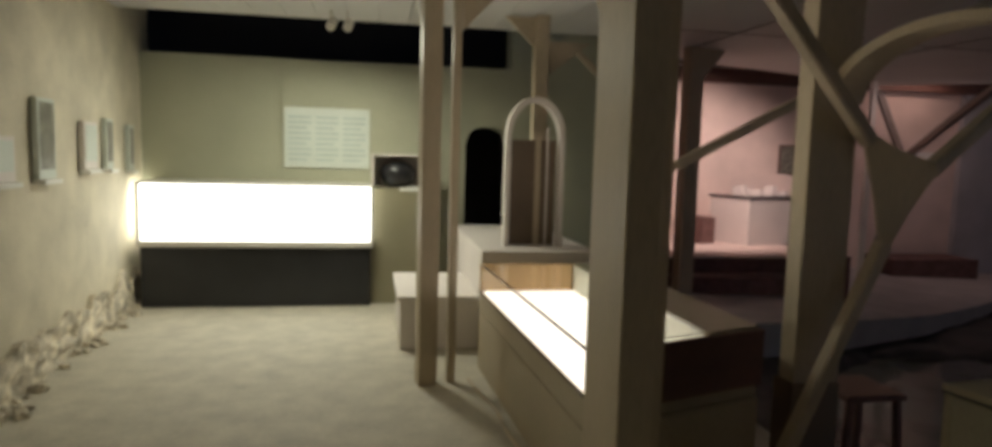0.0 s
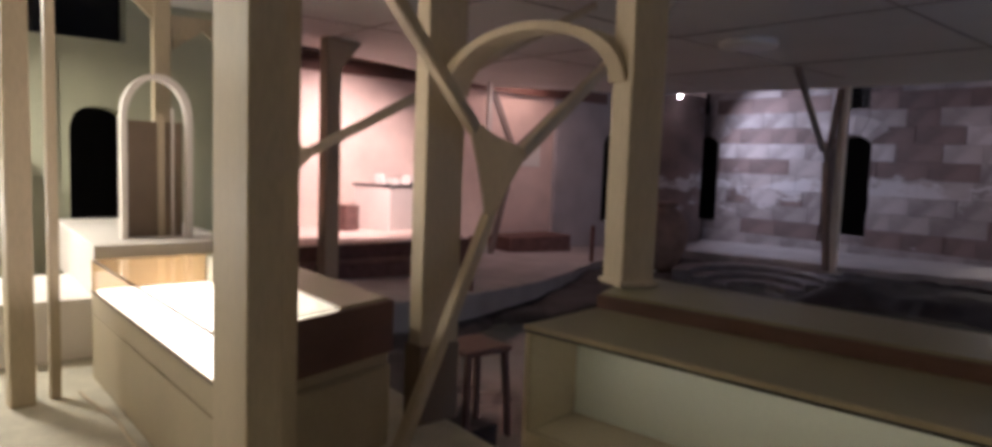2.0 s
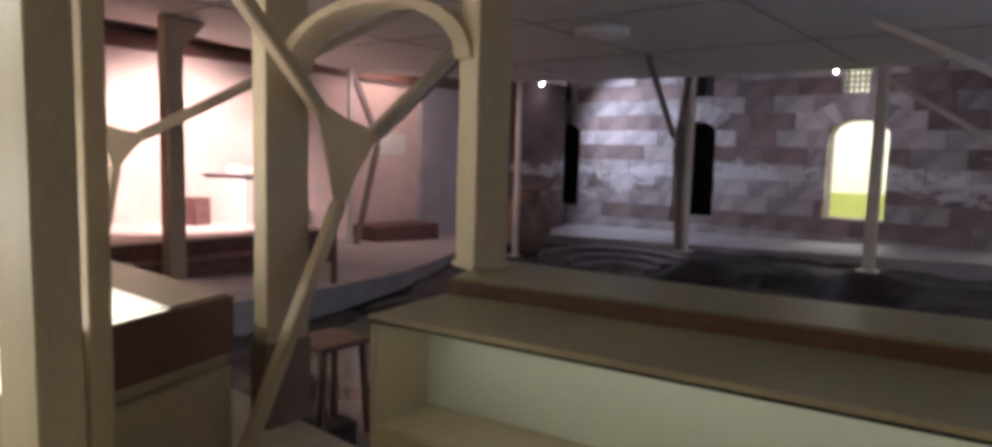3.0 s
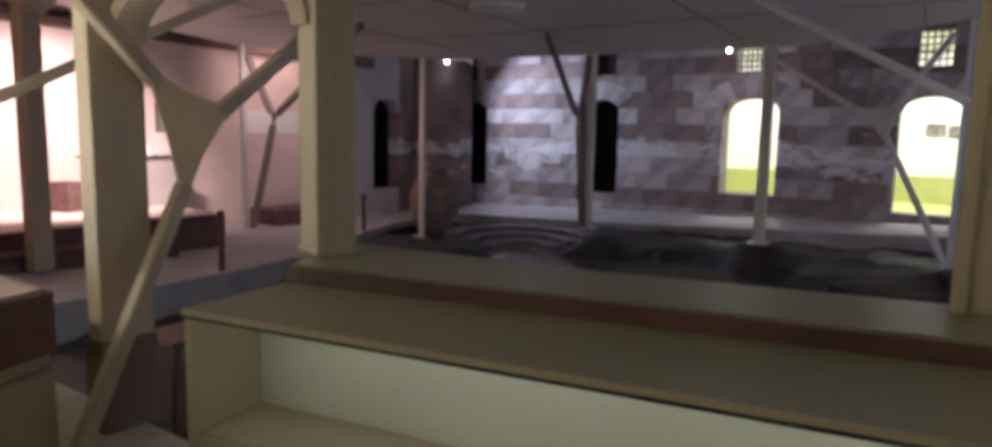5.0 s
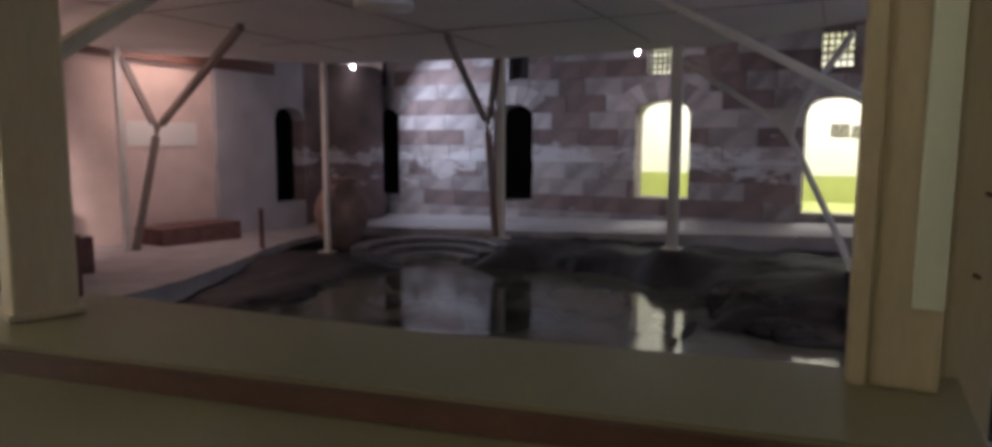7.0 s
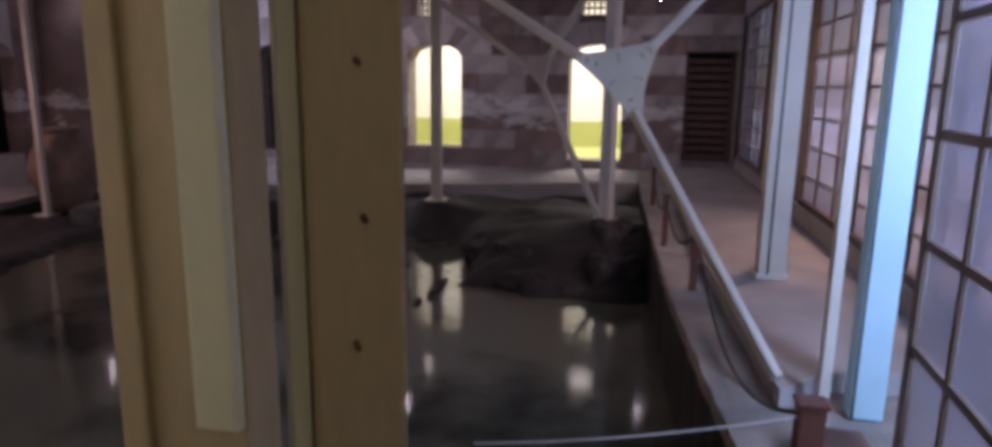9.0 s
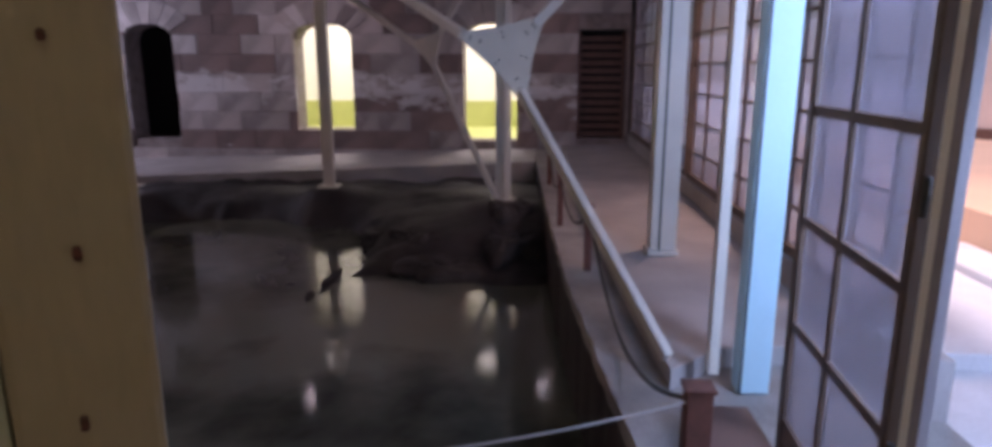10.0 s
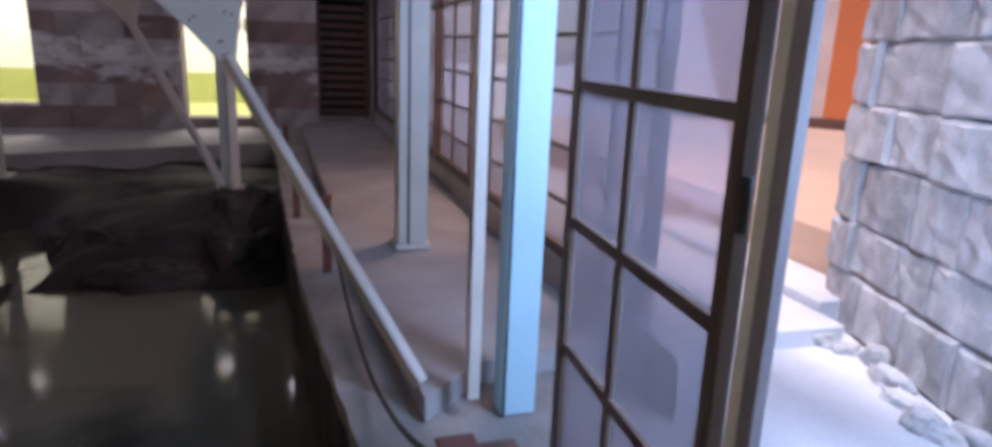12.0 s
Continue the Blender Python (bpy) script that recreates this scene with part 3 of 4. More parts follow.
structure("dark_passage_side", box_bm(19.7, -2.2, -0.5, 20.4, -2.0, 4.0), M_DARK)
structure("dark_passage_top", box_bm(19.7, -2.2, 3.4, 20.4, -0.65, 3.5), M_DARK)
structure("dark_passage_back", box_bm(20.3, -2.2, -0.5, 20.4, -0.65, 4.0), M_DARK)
for g in GRILLES:
    gr = thing("window_grille", EAST_X, (g[0] + g[1]) / 2, g[2], "dark iron lattice in a small upper window", "grille", "upper window grilles")
    w, h = g[1] - g[0], g[3] - g[2]
    for i in range(6):
        part("bar", box_bm(0.10, -w / 2 + w * i / 5 - 0.018, 0, 0.16, -w / 2 + w * i / 5 + 0.018, h), M_DSTEEL, gr)
    for i in range(6):
        part("crossbar", box_bm(0.11, -w / 2, h * i / 5 - 0.018, 0.15, w / 2, h * i / 5 + 0.018), M_DSTEEL, gr)

# glazed south wall
SOUTH_Y = -1.76
structure("wall_south_curb", box_bm(6.5, SOUTH_Y - 0.2, -0.2, 19.1, SOUTH_Y, 0.22, 0.01), M_WALKWAY, "low stone curb below the glazing")
structure("wall_south_over", box_bm(8.9, SOUTH_Y - 0.2, 3.3, 19.1, SOUTH_Y, 4.75), M_WHITEW)
structure("wall_south_over_low", box_bm(4.55, SOUTH_Y - 0.2, 3.3, 8.9, SOUTH_Y, 3.80), M_WHITEW)
# unseen wall, added to keep court daylight off the aisle posts
structure("wall_south_block", box_bm(2.6, -1.9, -0.2, 4.55, -1.65, 3.80), M_PLASTER, "unseen plaster wall that holds daylight back from the aisle")


def glazed_bay(x0, x1, z0, z1, cols, rows, label):
    b = thing("window_bay", x0, SOUTH_Y - 0.08, z0, label, "window", "bays of the glazed wall")
    w, h = x1 - x0, z1 - z0
    fr = box_bm(0, -0.04, 0, 0.07, 0.04, h, 0.004)
    for q in (box_bm(w - 0.07, -0.04, 0, w, 0.04, h, 0.004), box_bm(0.07, -0.04, 0, w - 0.07, 0.04, 0.08, 0.004), box_bm(0.07, -0.04, h - 0.07, w - 0.07, 0.04, h, 0.004)):
        join_bm(fr, q)
    part("window_frame", fr, M_FRAME, b, "dark brown timber frame")
    for i in range(1, cols):
        part("mullion", box_bm(w * i / cols - 0.016, -0.02, 0.08, w * i / cols + 0.016, 0.02, h - 0.07, 0.003), M_FRAME, b)
    for j in range(1, rows):
        part("glazing_bar", box_bm(0.07, -0.018, h * j / rows - 0.014, w - 0.07, 0.018, h * j / rows + 0.014, 0.003), M_FRAME, b)
    gl = part("pane", box_bm(0.07, -0.003, 0.08, w - 0.07, 0.003, h - 0.07), M_WINGLASS, b, "clear window glass")
    gl.visible_shadow = False
    return b


for x0, x1 in ((7.0, 9.3), (9.42, 12.6), (12.75, 15.8), (15.95, 19.05)):
    glazed_bay(x0, x1, 0.22, 3.3, 4, 8, "tall many-paned window in brown timber frame")

# outside the glazing
structure("ground", box_bm(2.6, -60, -0.6, 90, SOUTH_Y - 0.2, -0.14), M_PAVE_OUT, "pale paved court outside")
structure("court_wall", box_bm(4.0, -12.3, -0.2, 26, -12.0, 3.2), M_WHITE, "white wall across the court")


# ---- things of the aisle ----
def lightbox():
    b = thing("light_table", -0.87, 9.25, 0, "long white glowing display box on a black plinth", "light box")
    part("plinth", box_bm(-1.20, -0.30, 0, 1.21, 0.34, 0.66, 0.012), M_BLACKP, b, "glossy black plinth")
    part("tray", box_bm(-1.23, -0.33, 0.662, 1.24, 0.345, 0.73, 0.01), M_STEEL, b, "pale metal tray edge")
    part("diffuser", box_bm(-1.20, -0.29, 0.732, 1.21, 0.33, 1.335, 0.01), M_LIGHTBOX, b, "evenly lit white diffuser")
    for x in (-1.215, 1.225):
        part("corner_post", box_bm(x - 0.018, -0.32, 0.731, x + 0.018, -0.285, 1.335, 0.004), M_STEEL, b)
    part("top_rail", box_bm(-1.23, -0.32, 1.337, 1.24, 0.345, 1.36, 0.004), M_STEEL, b)


lightbox()

poster = thing("information_board", -0.176, 9.545, 1.53, "pale printed information board in a thin frame on the wall", "board")
part("board", box_bm(-0.49, -0.01, 0, 0.49, 0.012, 0.70, 0.004), M_PAPER, poster)
for i in range(3):
    for j in range(9):
        w = 0.26 - 0.05 * ((i * 3 + j * 5) % 3 == 0)
        part("text_line", box_bm(-0.44 + i * 0.31, -0.0125, 0.08 + j * 0.062, -0.44 + i * 0.31 + w, -0.0105, 0.105 + j * 0.062), M_INK, poster)

cab = thing("wall_showcase", 0.64, 9.3, 0, "brown showcase with a dark rounded object behind glass", "showcase")
part("base", box_bm(-0.30, -0.22, 0, 0.30, 0.28, 1.33, 0.01), M_TOP, cab, "brown base")
part("plate", box_bm(0.02, -0.226, 1.30, 0.24, -0.221, 1.345, 0.001), M_WHITE, cab, "small white plate")
part("hood_back", box_bm(-0.30, 0.2, 1.332, 0.30, 0.28, 1.69, 0.006), M_PLINTH, cab)
part("hood_side", box_bm(-0.30, -0.2, 1.332, -0.27, 0.2, 1.69, 0.006), M_PLINTH, cab)
part("hood_side", box_bm(0.27, -0.2, 1.332, 0.30, 0.2, 1.69, 0.006), M_PLINTH, cab)
part("hood_top", box_bm(-0.30, -0.2, 1.692, 0.30, 0.28, 1.715, 0.006), M_PLINTH, cab)
pot = tagged(part("dark_vessel", lathe_bm([(0.09, 0), (0.17, 0.06), (0.20, 0.15), (0.17, 0.24), (0.08, 0.29), (0.07, 0.30)], 28), M_BLACKP), "dark rounded vessel inside a showcase", "vessel")
pot.location = (0.64, 9.25, 1.335)

for y0, y1, z0, z1 in ((5.86, 6.22, 1.46, 1.76), (6.60, 6.92, 1.46, 2.05), (7.55, 7.90, 1.51, 1.92), (8.15, 8.36, 1.50, 1.97), (8.91, 9.08, 1.47, 1.94), (5.0, 5.3, 1.5, 2.0)):
    yy = (y0 + y1) / 2
    x = -2.26 + (10.0 - yy) / 13.2 * 0.86
    pic = thing("framed_picture", x + 0.012, yy, z0, "small pale framed relief with a white lip on plaster wall", "picture", "pictures on the plaster wall", turn=3.7)
    w, h = (y1 - y0) / 2, z1 - z0
    part("picture_frame", box_bm(0, -w, 0, 0.045, w, h, 0.006), M_PLINTH if w > 0.17 else M_PAPER, pic)
    part("print", box_bm(0.046, -w + 0.03, 0.07, 0.049, w - 0.03, h - 0.03), M_PHOTO if z1 - z0 > 0.42 else M_PAPER, pic)
    part("lip", box_bm(0.0, -w - 0.012, -0.035, 0.085, w + 0.012, -0.002, 0.005), M_WHITE, pic, "white lower lip")

rub = random.Random(11)
for i in range(120):
    yy = 9.3 - 9.0 * rub.random()
    x = -2.26 + (10.0 - yy) / 13.2 * 0.86 + 0.03 + abs(rub.gauss(0, 0.07))
    k = rub.uniform(0.012, 0.04)
    q = part("rubble", rock_bm(0, 0, k * 1.5, k * 1.2, -k * 0.3, k * rub.uniform(0.8, 1.6), i * 1.9, 2, 0.7), M_RENDER)
    q.location = (x, yy, 0.0)
    tagged(q, "small lump of fallen plaster at the wall's foot", "rubble", "fallen plaster lumps")

# low white plinth and long white bench case
lp = thing("low_plinth", 0.86, 7.75, 0, "low white painted plinth with scuffed sides beside the post", "plinth")
part("body", box_bm(-0.25, -0.6, 0, 0.45, 0.6, 0.44, 0.01), M_PLINTH, lp)
part("top", box_bm(-0.28, -0.63, 0.442, 0.48, 0.63, 0.48, 0.008), M_PLINTH, lp)
wc = thing("white_case", 1.75, 8.0, 0, "white case with a dark base behind the posts", "case")
part("base", box_bm(-0.35, -0.9, 0, 0.5, 1.2, 0.42, 0.01), M_BLACKP, wc)
part("body", box_bm(-0.45, -1.0, 0.422, 0.6, 1.3, 0.90, 0.01), M_PLINTH, wc)


def post(name, x, y, w, d, z0, z1, turn, label, material=M_POST, group="timber posts"):
    t = thing(name, x, y, z0, label, "post", group, turn)
    part("shaft", box_bm(-w / 2, -d / 2, 0, w / 2, d / 2, z1 - z0, 0.01), material, t)
    return t


# posts of the aisle
pl = post("timber_post", 0.775, 6.24, 0.14, 0.14, 0, 3.10, 8, "square cream painted timber post on the floor")
part("slim_shaft", box_bm(0.16, -0.03, 0.0, 0.22, 0.03, 3.1, 0.005), M_POST, pl)
part("bracket", prism_bm([(0.23, 0, 3.08), (0.23, 0, 2.62), (0.66, 0, 3.08)], 0.05), M_POST, pl)
pn = post("timber_post", 1.33, 3.705, 0.135, 0.41, 0, 3.10, 0, "broad flat cream painted post beside the lit case")
slim = post("timber_post", 1.66, 4.14, 0.09, 0.09, 0, 3.10, 0, "slim cream painted post before the end of the lit case")
K = post("timber_post", 2.83, 4.64, 0.28, 0.14, 0.5, 3.485, 0, "broad brown cream post under the arch")
kb = thing("post_block", 2.83, 4.64, 0, "dark brown timber block under a post", "block")
part("body", box_bm(-0.15, -0.08, 0, 0.15, 0.10, 0.498, 0.012), M_NICHE, kb)
A = post("timber_post", 3.02, 3.25, 0.18, 0.18, 1.087, 3.485, -18, "square cream post standing on the parapet")
part("foot", box_bm(-0.105, -0.105, 0, 0.105, 0.105, 0.025, 0.008), M_POST, A)

# arch between the two posts
ap, aq = Vector((2.90, 4.56, 2.05)), Vector((2.99, 3.34, 2.05))
ac, ar = (ap + aq) / 2, (aq - ap).length / 2
ax = (aq - ap).normalized()
N = 28
an = Vector((-ax.y, ax.x, 0))
arch = thing("timber_arch", 0, 0, 0, "curved cream painted timber arch between two posts", "arch")


def arch_segment(i0, i1):
    bm = bmesh.new()
    ring = []
    for i in range(i0, i1 + 1):
        a = math.pi * (i + (0.04 if i == i0 else 0)) / N
        c, sn = math.cos(a), math.sin(a)
        ring.append([bm.verts.new(ac - ax * c * r + Vector((0, 0, sn * r * 0.50)) + an * o) for r, o in ((ar, -0.09), (ar, 0.09), (ar + 0.09, 0.09), (ar + 0.09, -0.09))])
    for a, b in zip(ring, ring[1:]):
        for j in range(4):
            bm.faces.new((a[j], a[(j + 1) % 4], b[(j + 1) % 4], b[j]))
    bm.faces.new(ring[0])
    bm.faces.new(ring[-1][::-1])
    bmesh.ops.recalc_face_normals(bm, faces=bm.faces)
    part("arch_segment", bm, M_POST, arch)


for i0, i1 in ((0, 9), (9, 19), (19, 28)):
    arch_segment(i0, i1)

# parapet, its ledge and the show case before it
par = thing("parapet", 0, 0, 0, "cream parapet with a broad ledge between aisle and pool", "parapet")
RIS_A, RIS_B = (2.73, 3.16), (3.20, 0.72)
part("wall", wall_bm((3.22, 3.36), (3.62, 0.72), -0.30, -1.9, 1.03), M_POST, par)
part("ledge", poly_bm([RIS_A, (3.28, 3.40), (3.42, 2.07), (3.70, 0.72), RIS_B], 1.032, 1.085, 0.006), M_TOP, par, "tan ledge board")
part("riser", wall_bm(offset_line(RIS_A, RIS_B, -0.003)[0], offset_line(RIS_A, RIS_B, -0.003)[1], -0.02, 1.016, 1.076), M_WOOD, par, "red-brown upright board")

C2A, C2B = (2.23, 3.09), (2.60, 0.72)
case = thing("display_case", 0, 0, 0, "long table showcase with pale lining and glass front", "display case")
part("base", wall_bm(C2A, C2B, 0.44, 0.0, 0.54), M_CASE, case)
part("bed", wall_bm(C2A, C2B, 0.44, 0.542, 0.58), M_CASE, case, "brown case floor")
part("back_panel", wall_bm(offset_line(C2A, C2B, 0.32)[0], offset_line(C2A, C2B, 0.32)[1], 0.03, 0.582, 0.985), M_CASEIN, case, "pale green white lining")
part("strip_light", wall_bm(line_at(offset_line(C2A, C2B, 0.05)[0], offset_line(C2A, C2B, 0.05)[1], 0.06), line_at(offset_line(C2A, C2B, 0.05)[0], offset_line(C2A, C2B, 0.05)[1], 0.97), 0.02, 0.985, 0.994), M_STRIP, case, "slim lit tube below the edge")
e0, e1 = C2A, line_at(C2A, C2B, 0.012)
part("end_panel", wall_bm(e0, e1, 0.318, 0.582, 0.985), M_CASE, case)
part("front_rail", wall_bm(offset_line(C2A, C2B, -0.012)[0], offset_line(C2A, C2B, -0.012)[1], 0.03, 0.986, 0.998), M_DSTEEL, case, "dark metal edge strip")
part("top", poly_bm([C2A, (2.71, 3.17), (3.175, 0.72), C2B], 0.999, 1.015, 0.003), M_TOP, case, "tan board top")
part("nosing", wall_bm(offset_line(C2A, C2B, -0.016)[0], offset_line(C2A, C2B, -0.016)[1], 0.014, 0.999, 1.017), M_CASE, case, "worn board edge")
g = part("glass_front", wall_bm(offset_line(C2A, C2B, 0.012)[0], offset_line(C2A, C2B, 0.012)[1], 0.005, 0.582, 0.985), M_GLASS, case, "clear glass")
g.visible_shadow = False

# lit table case
lc = thing("lit_table_case", 0, 0, 0, "beige table case with a glowing white bed under glass", "display case")
LC = [(1.335, 4.08), (2.40, 4.43), (2.36, 6.62), (1.225, 6.60)]
LF = lambda y, off: 1.335 - (y - 4.08) * 0.0437 + off       # its front face
LN = lambda x, off: 4.08 + (x - 1.335) * 0.3286 + off       # its oblique near end
part("body", poly_bm(LC, 0, 0.48, 0.010), M_CASE, lc)
part("body_upper", poly_bm([(LF(4.1, 0), LN(LF(4.1, 0), 0.03)), (2.40, 4.46), (2.36, 6.62), (1.225, 6.60)], 0.482, 0.625, 0.008), M_CASE, lc)
part("end_board", poly_bm([(1.36, LN(1.36, -0.012)), (2.41, LN(2.41, -0.012)), (2.41, LN(2.41, 0.022)), (1.36, LN(1.36, 0.022))], 0.555, 0.85, 0.005), M_WOOD, lc, "red-brown end board")
part("lit_bed", poly_bm([(LF(4.2, 0.03), LN(1.36, 0.06)), (2.03, LN(2.03, 0.06)), (1.99, 6.54), (LF(6.54, 0.03), 6.54)], 0.627, 0.64), M_CASELIT, lc, "glowing white bed")
part("shelf", poly_bm([(2.045, LN(2.045, 0.03)), (2.40, LN(2.40, 0.03)), (2.36, 6.62), (2.005, 6.61)], 0.627, 0.86, 0.006), M_TOP, lc, "tan rear shelf")
part("inner_back", poly_bm([(2.032, LN(2.032, 0.05)), (2.042, LN(2.042, 0.05)), (2.002, 6.54), (1.992, 6.54)], 0.642, 0.845), M_CASEIN, lc)
part("end_panel", poly_bm([(LF(6.56, 0.0), 6.56), (1.99, 6.56), (1.99, 6.61), (1.226, 6.60)], 0.627, 0.855, 0.004), M_HONEY, lc, "honey-coloured end panel")
part("top_edge", poly_bm([(LF(4.12, 0), 4.12), (LF(4.12, 0.012), 4.12), (LF(6.55, 0.012), 6.55), (LF(6.55, 0), 6.55)], 0.847, 0.857), M_FRAME, lc, "dark edge strip")
part("bottom_edge", poly_bm([(LF(4.12, -0.006), 4.12), (LF(4.12, 0.006), 4.12), (LF(6.6, 0.006), 6.6), (LF(6.6, -0.006), 6.6)], 0.627, 0.637), M_FRAME, lc, "dark edge strip")
gf = part("glass_front", poly_bm([(LF(4.13, 0.004), 4.13), (LF(4.13, 0.009), 4.13), (LF(6.55, 0.009), 6.55), (LF(6.55, 0.004), 6.55)], 0.639, 0.846), M_GLASS, lc, "clear glass")
gf.visible_shadow = False
gg = part("glass_cover", poly_bm([(LF(4.2, 0.014), LN(1.36, 0.06)), (2.04, LN(2.04, 0.06)), (2.0, 6.55), (LF(6.55, 0.014), 6.55)], 0.849, 0.855), M_GLASS, lc, "clear glass")
gg.visible_shadow = False

rope("floor_cable", [(1.10, 6.25, 0.02), (1.13, 6.0, 0.012), (1.22, 5.6, 0.012), (1.20, 5.2, 0.012), (1.26, 4.8, 0.012)], 0.011, "pale cable lying along the lit case", M_POST)

# arched niche frame behind the lit case
fr = thing("arched_frame", 1.83, 7.4, 0.5, "slim arched white frame standing behind the lit case", "frame")
bm = bmesh.new()
rg = []
prof = [(-0.23, 0.0), (-0.23, 1.38)] + [(-0.23 * math.cos(math.pi * i / 16), 1.38 + 0.34 * math.sin(math.pi * i / 16)) for i in range(1, 16)] + [(0.23, 1.38), (0.23, 0.0)]
for x, z in prof:
    k = (abs(x) + 0.045) / max(0.02, abs(x)) if z <= 1.38 else 1.18
    rg.append([bm.verts.new((xx, yy, zz)) for xx, zz, yy in ((x, z, -0.06), (x, z, 0.06), (x * min(k, 1.2), z + (0.05 if z > 1.38 else 0), 0.06), (x * min(k, 1.2), z + (0.05 if z > 1.38 else 0), -0.06))])
for a, b in zip(rg, rg[1:]):
    for j in range(4):
        bm.faces.new((a[j], a[(j + 1) % 4], b[(j + 1) % 4], b[j]))
bmesh.ops.recalc_face_normals(bm, faces=bm.faces)
part("arch_frame", bm, M_PLINTH, fr)
part("back", box_bm(-0.22, 0.07, 0, 0.22, 0.10, 1.38), M_NICHE, fr, "brown back board")
part("strip", box_bm(0.02, 0.045, 0, 0.075, 0.066, 1.45, 0.004), M_POST, fr)
part("strip", box_bm(0.125, 0.03, 0, 0.145, 0.05, 1.5, 0.003), M_PLINTH, fr)
part("stand", box_bm(-0.3, -0.15, -0.5, 0.3, 0.15, -0.005), M_CASE, fr)
pb_ = post("timber_post", 1.98, 7.9, 0.14, 0.14, 0, 3.1, 0, "square cream painted timber post with triangular brackets")
part("bracket", prism_bm([(-0.07, 0, 3.08), (-0.07, 0, 2.80), (-0.36, 0, 3.08)], 0.05), M_POST, pb_)
part("bracket", prism_bm([(0.08, 0, 2.86), (0.50, 0, 2.86), (0.10, 0, 2.55)], 0.05), M_POST, pb_)
part("brace", beam_bm((0.35, 0, 2.80), (1.1, 0, 2.1), 0.05, 0.06), M_POST, pb_)
pw = post("timber_post", 5.23, 11.32, 0.27, 0.20, -0.36, 3.485, 12, "brown timber post before the lit alcove", M_POST)
part("bracket", prism_bm([(0.135, 0, 3.84), (0.135, 0, 3.35), (0.58, 0, 3.84)], 0.08), M_POST, pw)

# stool in the gap between the cases
st = thing("stool", 3.35, 4.9, -0.3, "dark wooden stool with four legs behind the cases", "stool")
part("seat", box_bm(-0.2, -0.2, 0.62, 0.2, 0.2, 0.66, 0.01), M_WOOD, st)
for dx in (-0.16, 0.16):
    for dy in (-0.16, 0.16):
        part("leg", beam_bm((dx * 1.2, dy * 1.2, 0), (dx, dy, 0.62), 0.04, 0.04, 0.004), M_WOOD, st)


# ---- branching steel supports ----
def plate(pts, thick, parent, material=M_STEEL, bolts=0):
    p = part("gusset_plate", prism_bm(pts, thick, 0.004), material, parent)
    if bolts:
        a, b, c = (Vector(q) for q in (pts[0], pts[len(pts) // 3], pts[2 * len(pts) // 3]))
        n = (b - a).cross(c - a).normalized()
        cen = sum((Vector(q) for q in pts), Vector()) / len(pts)
        for q in pts:
            for k in (0.55, 0.75):
                at = cen.lerp(Vector(q), k)
                part("bolt", cyl_bm(at - n * (thick / 2 + 0.006), at + n * (thick / 2 + 0.006), 0.008, 8), M_DSTEEL, p)
    return p


# tree by the arch


def loc(t, p):
    return tuple(t.matrix_world.inverted() @ Vector(p))


def tree(x, y, z, strut_foot, tip, left, right, arm_l, arm_r, w, label, thick=0.03, bolts=0, paint=M_STEEL):
    t = thing("branching_support", x, y, z, label, "support", "branching supports")
    T = lambda p: loc(t, p)
    tp, le, ri = Vector(tip), Vector(left), Vector(right)
    cen = (tp + le + ri) / 3
    part("strut", beam_bm(T(strut_foot), T(tp.lerp(cen, 0.25)), w * 0.8, w), paint, t)
    out = []
    bow = 0.10
    for a, b in ((tp, ri), (ri, le), (le, tp)):
        d = (b - a).normalized()
        s = (a - cen).cross((b - cen)).cross(d).normalized() * -w * 0.5
        mid = (a + b) / 2
        out += [tuple(inv_pt) for inv_pt in (T(a + d * w * 0.45), T(mid + (cen - mid) * bow), T(b - d * w * 0.45))]
    plate(out, thick, t, paint, bolts)
    part("arm", beam_bm(T(le.lerp(cen, 0.25)), T(arm_l), w * 0.8, w), paint, t)
    part("arm", beam_bm(T(ri.lerp(cen, 0.25)), T(arm_r), w * 0.8, w), paint, t)
    return t


tree(2.36, 4.27, 0, (2.36, 4.27, 0), (3.12, 4.50, 1.20), (2.95, 4.52, 1.93), (3.34, 4.38, 1.73), (1.42, 3.74, 2.98), (6.1, 5.33, 3.42), 0.085, "cream painted support with a triangular plate behind the parapet", paint=M_POST)
tree(2.35, 6.5, 0, (2.35, 6.5, 0), (2.62, 6.5, 1.40), (2.50, 6.5, 1.78), (2.86, 6.5, 1.70), (2.1, 6.5, 3.05), (6.1, 6.5, 3.42), 0.08, "cream painted support with a small plate behind the lit case", paint=M_POST)
# tree that leans over the pool from the south walkway
tree(6.86, -0.57, 0, (6.90, -0.56, 0.02), (8.45, 0.34, 1.42), (8.50, 0.90, 1.97), (8.52, 0.20, 2.10), (10.4, 3.25, 3.43), (8.9, -0.9, 3.3), 0.078, "long white steel support with a bolted triangular plate over the pool", bolts=1)
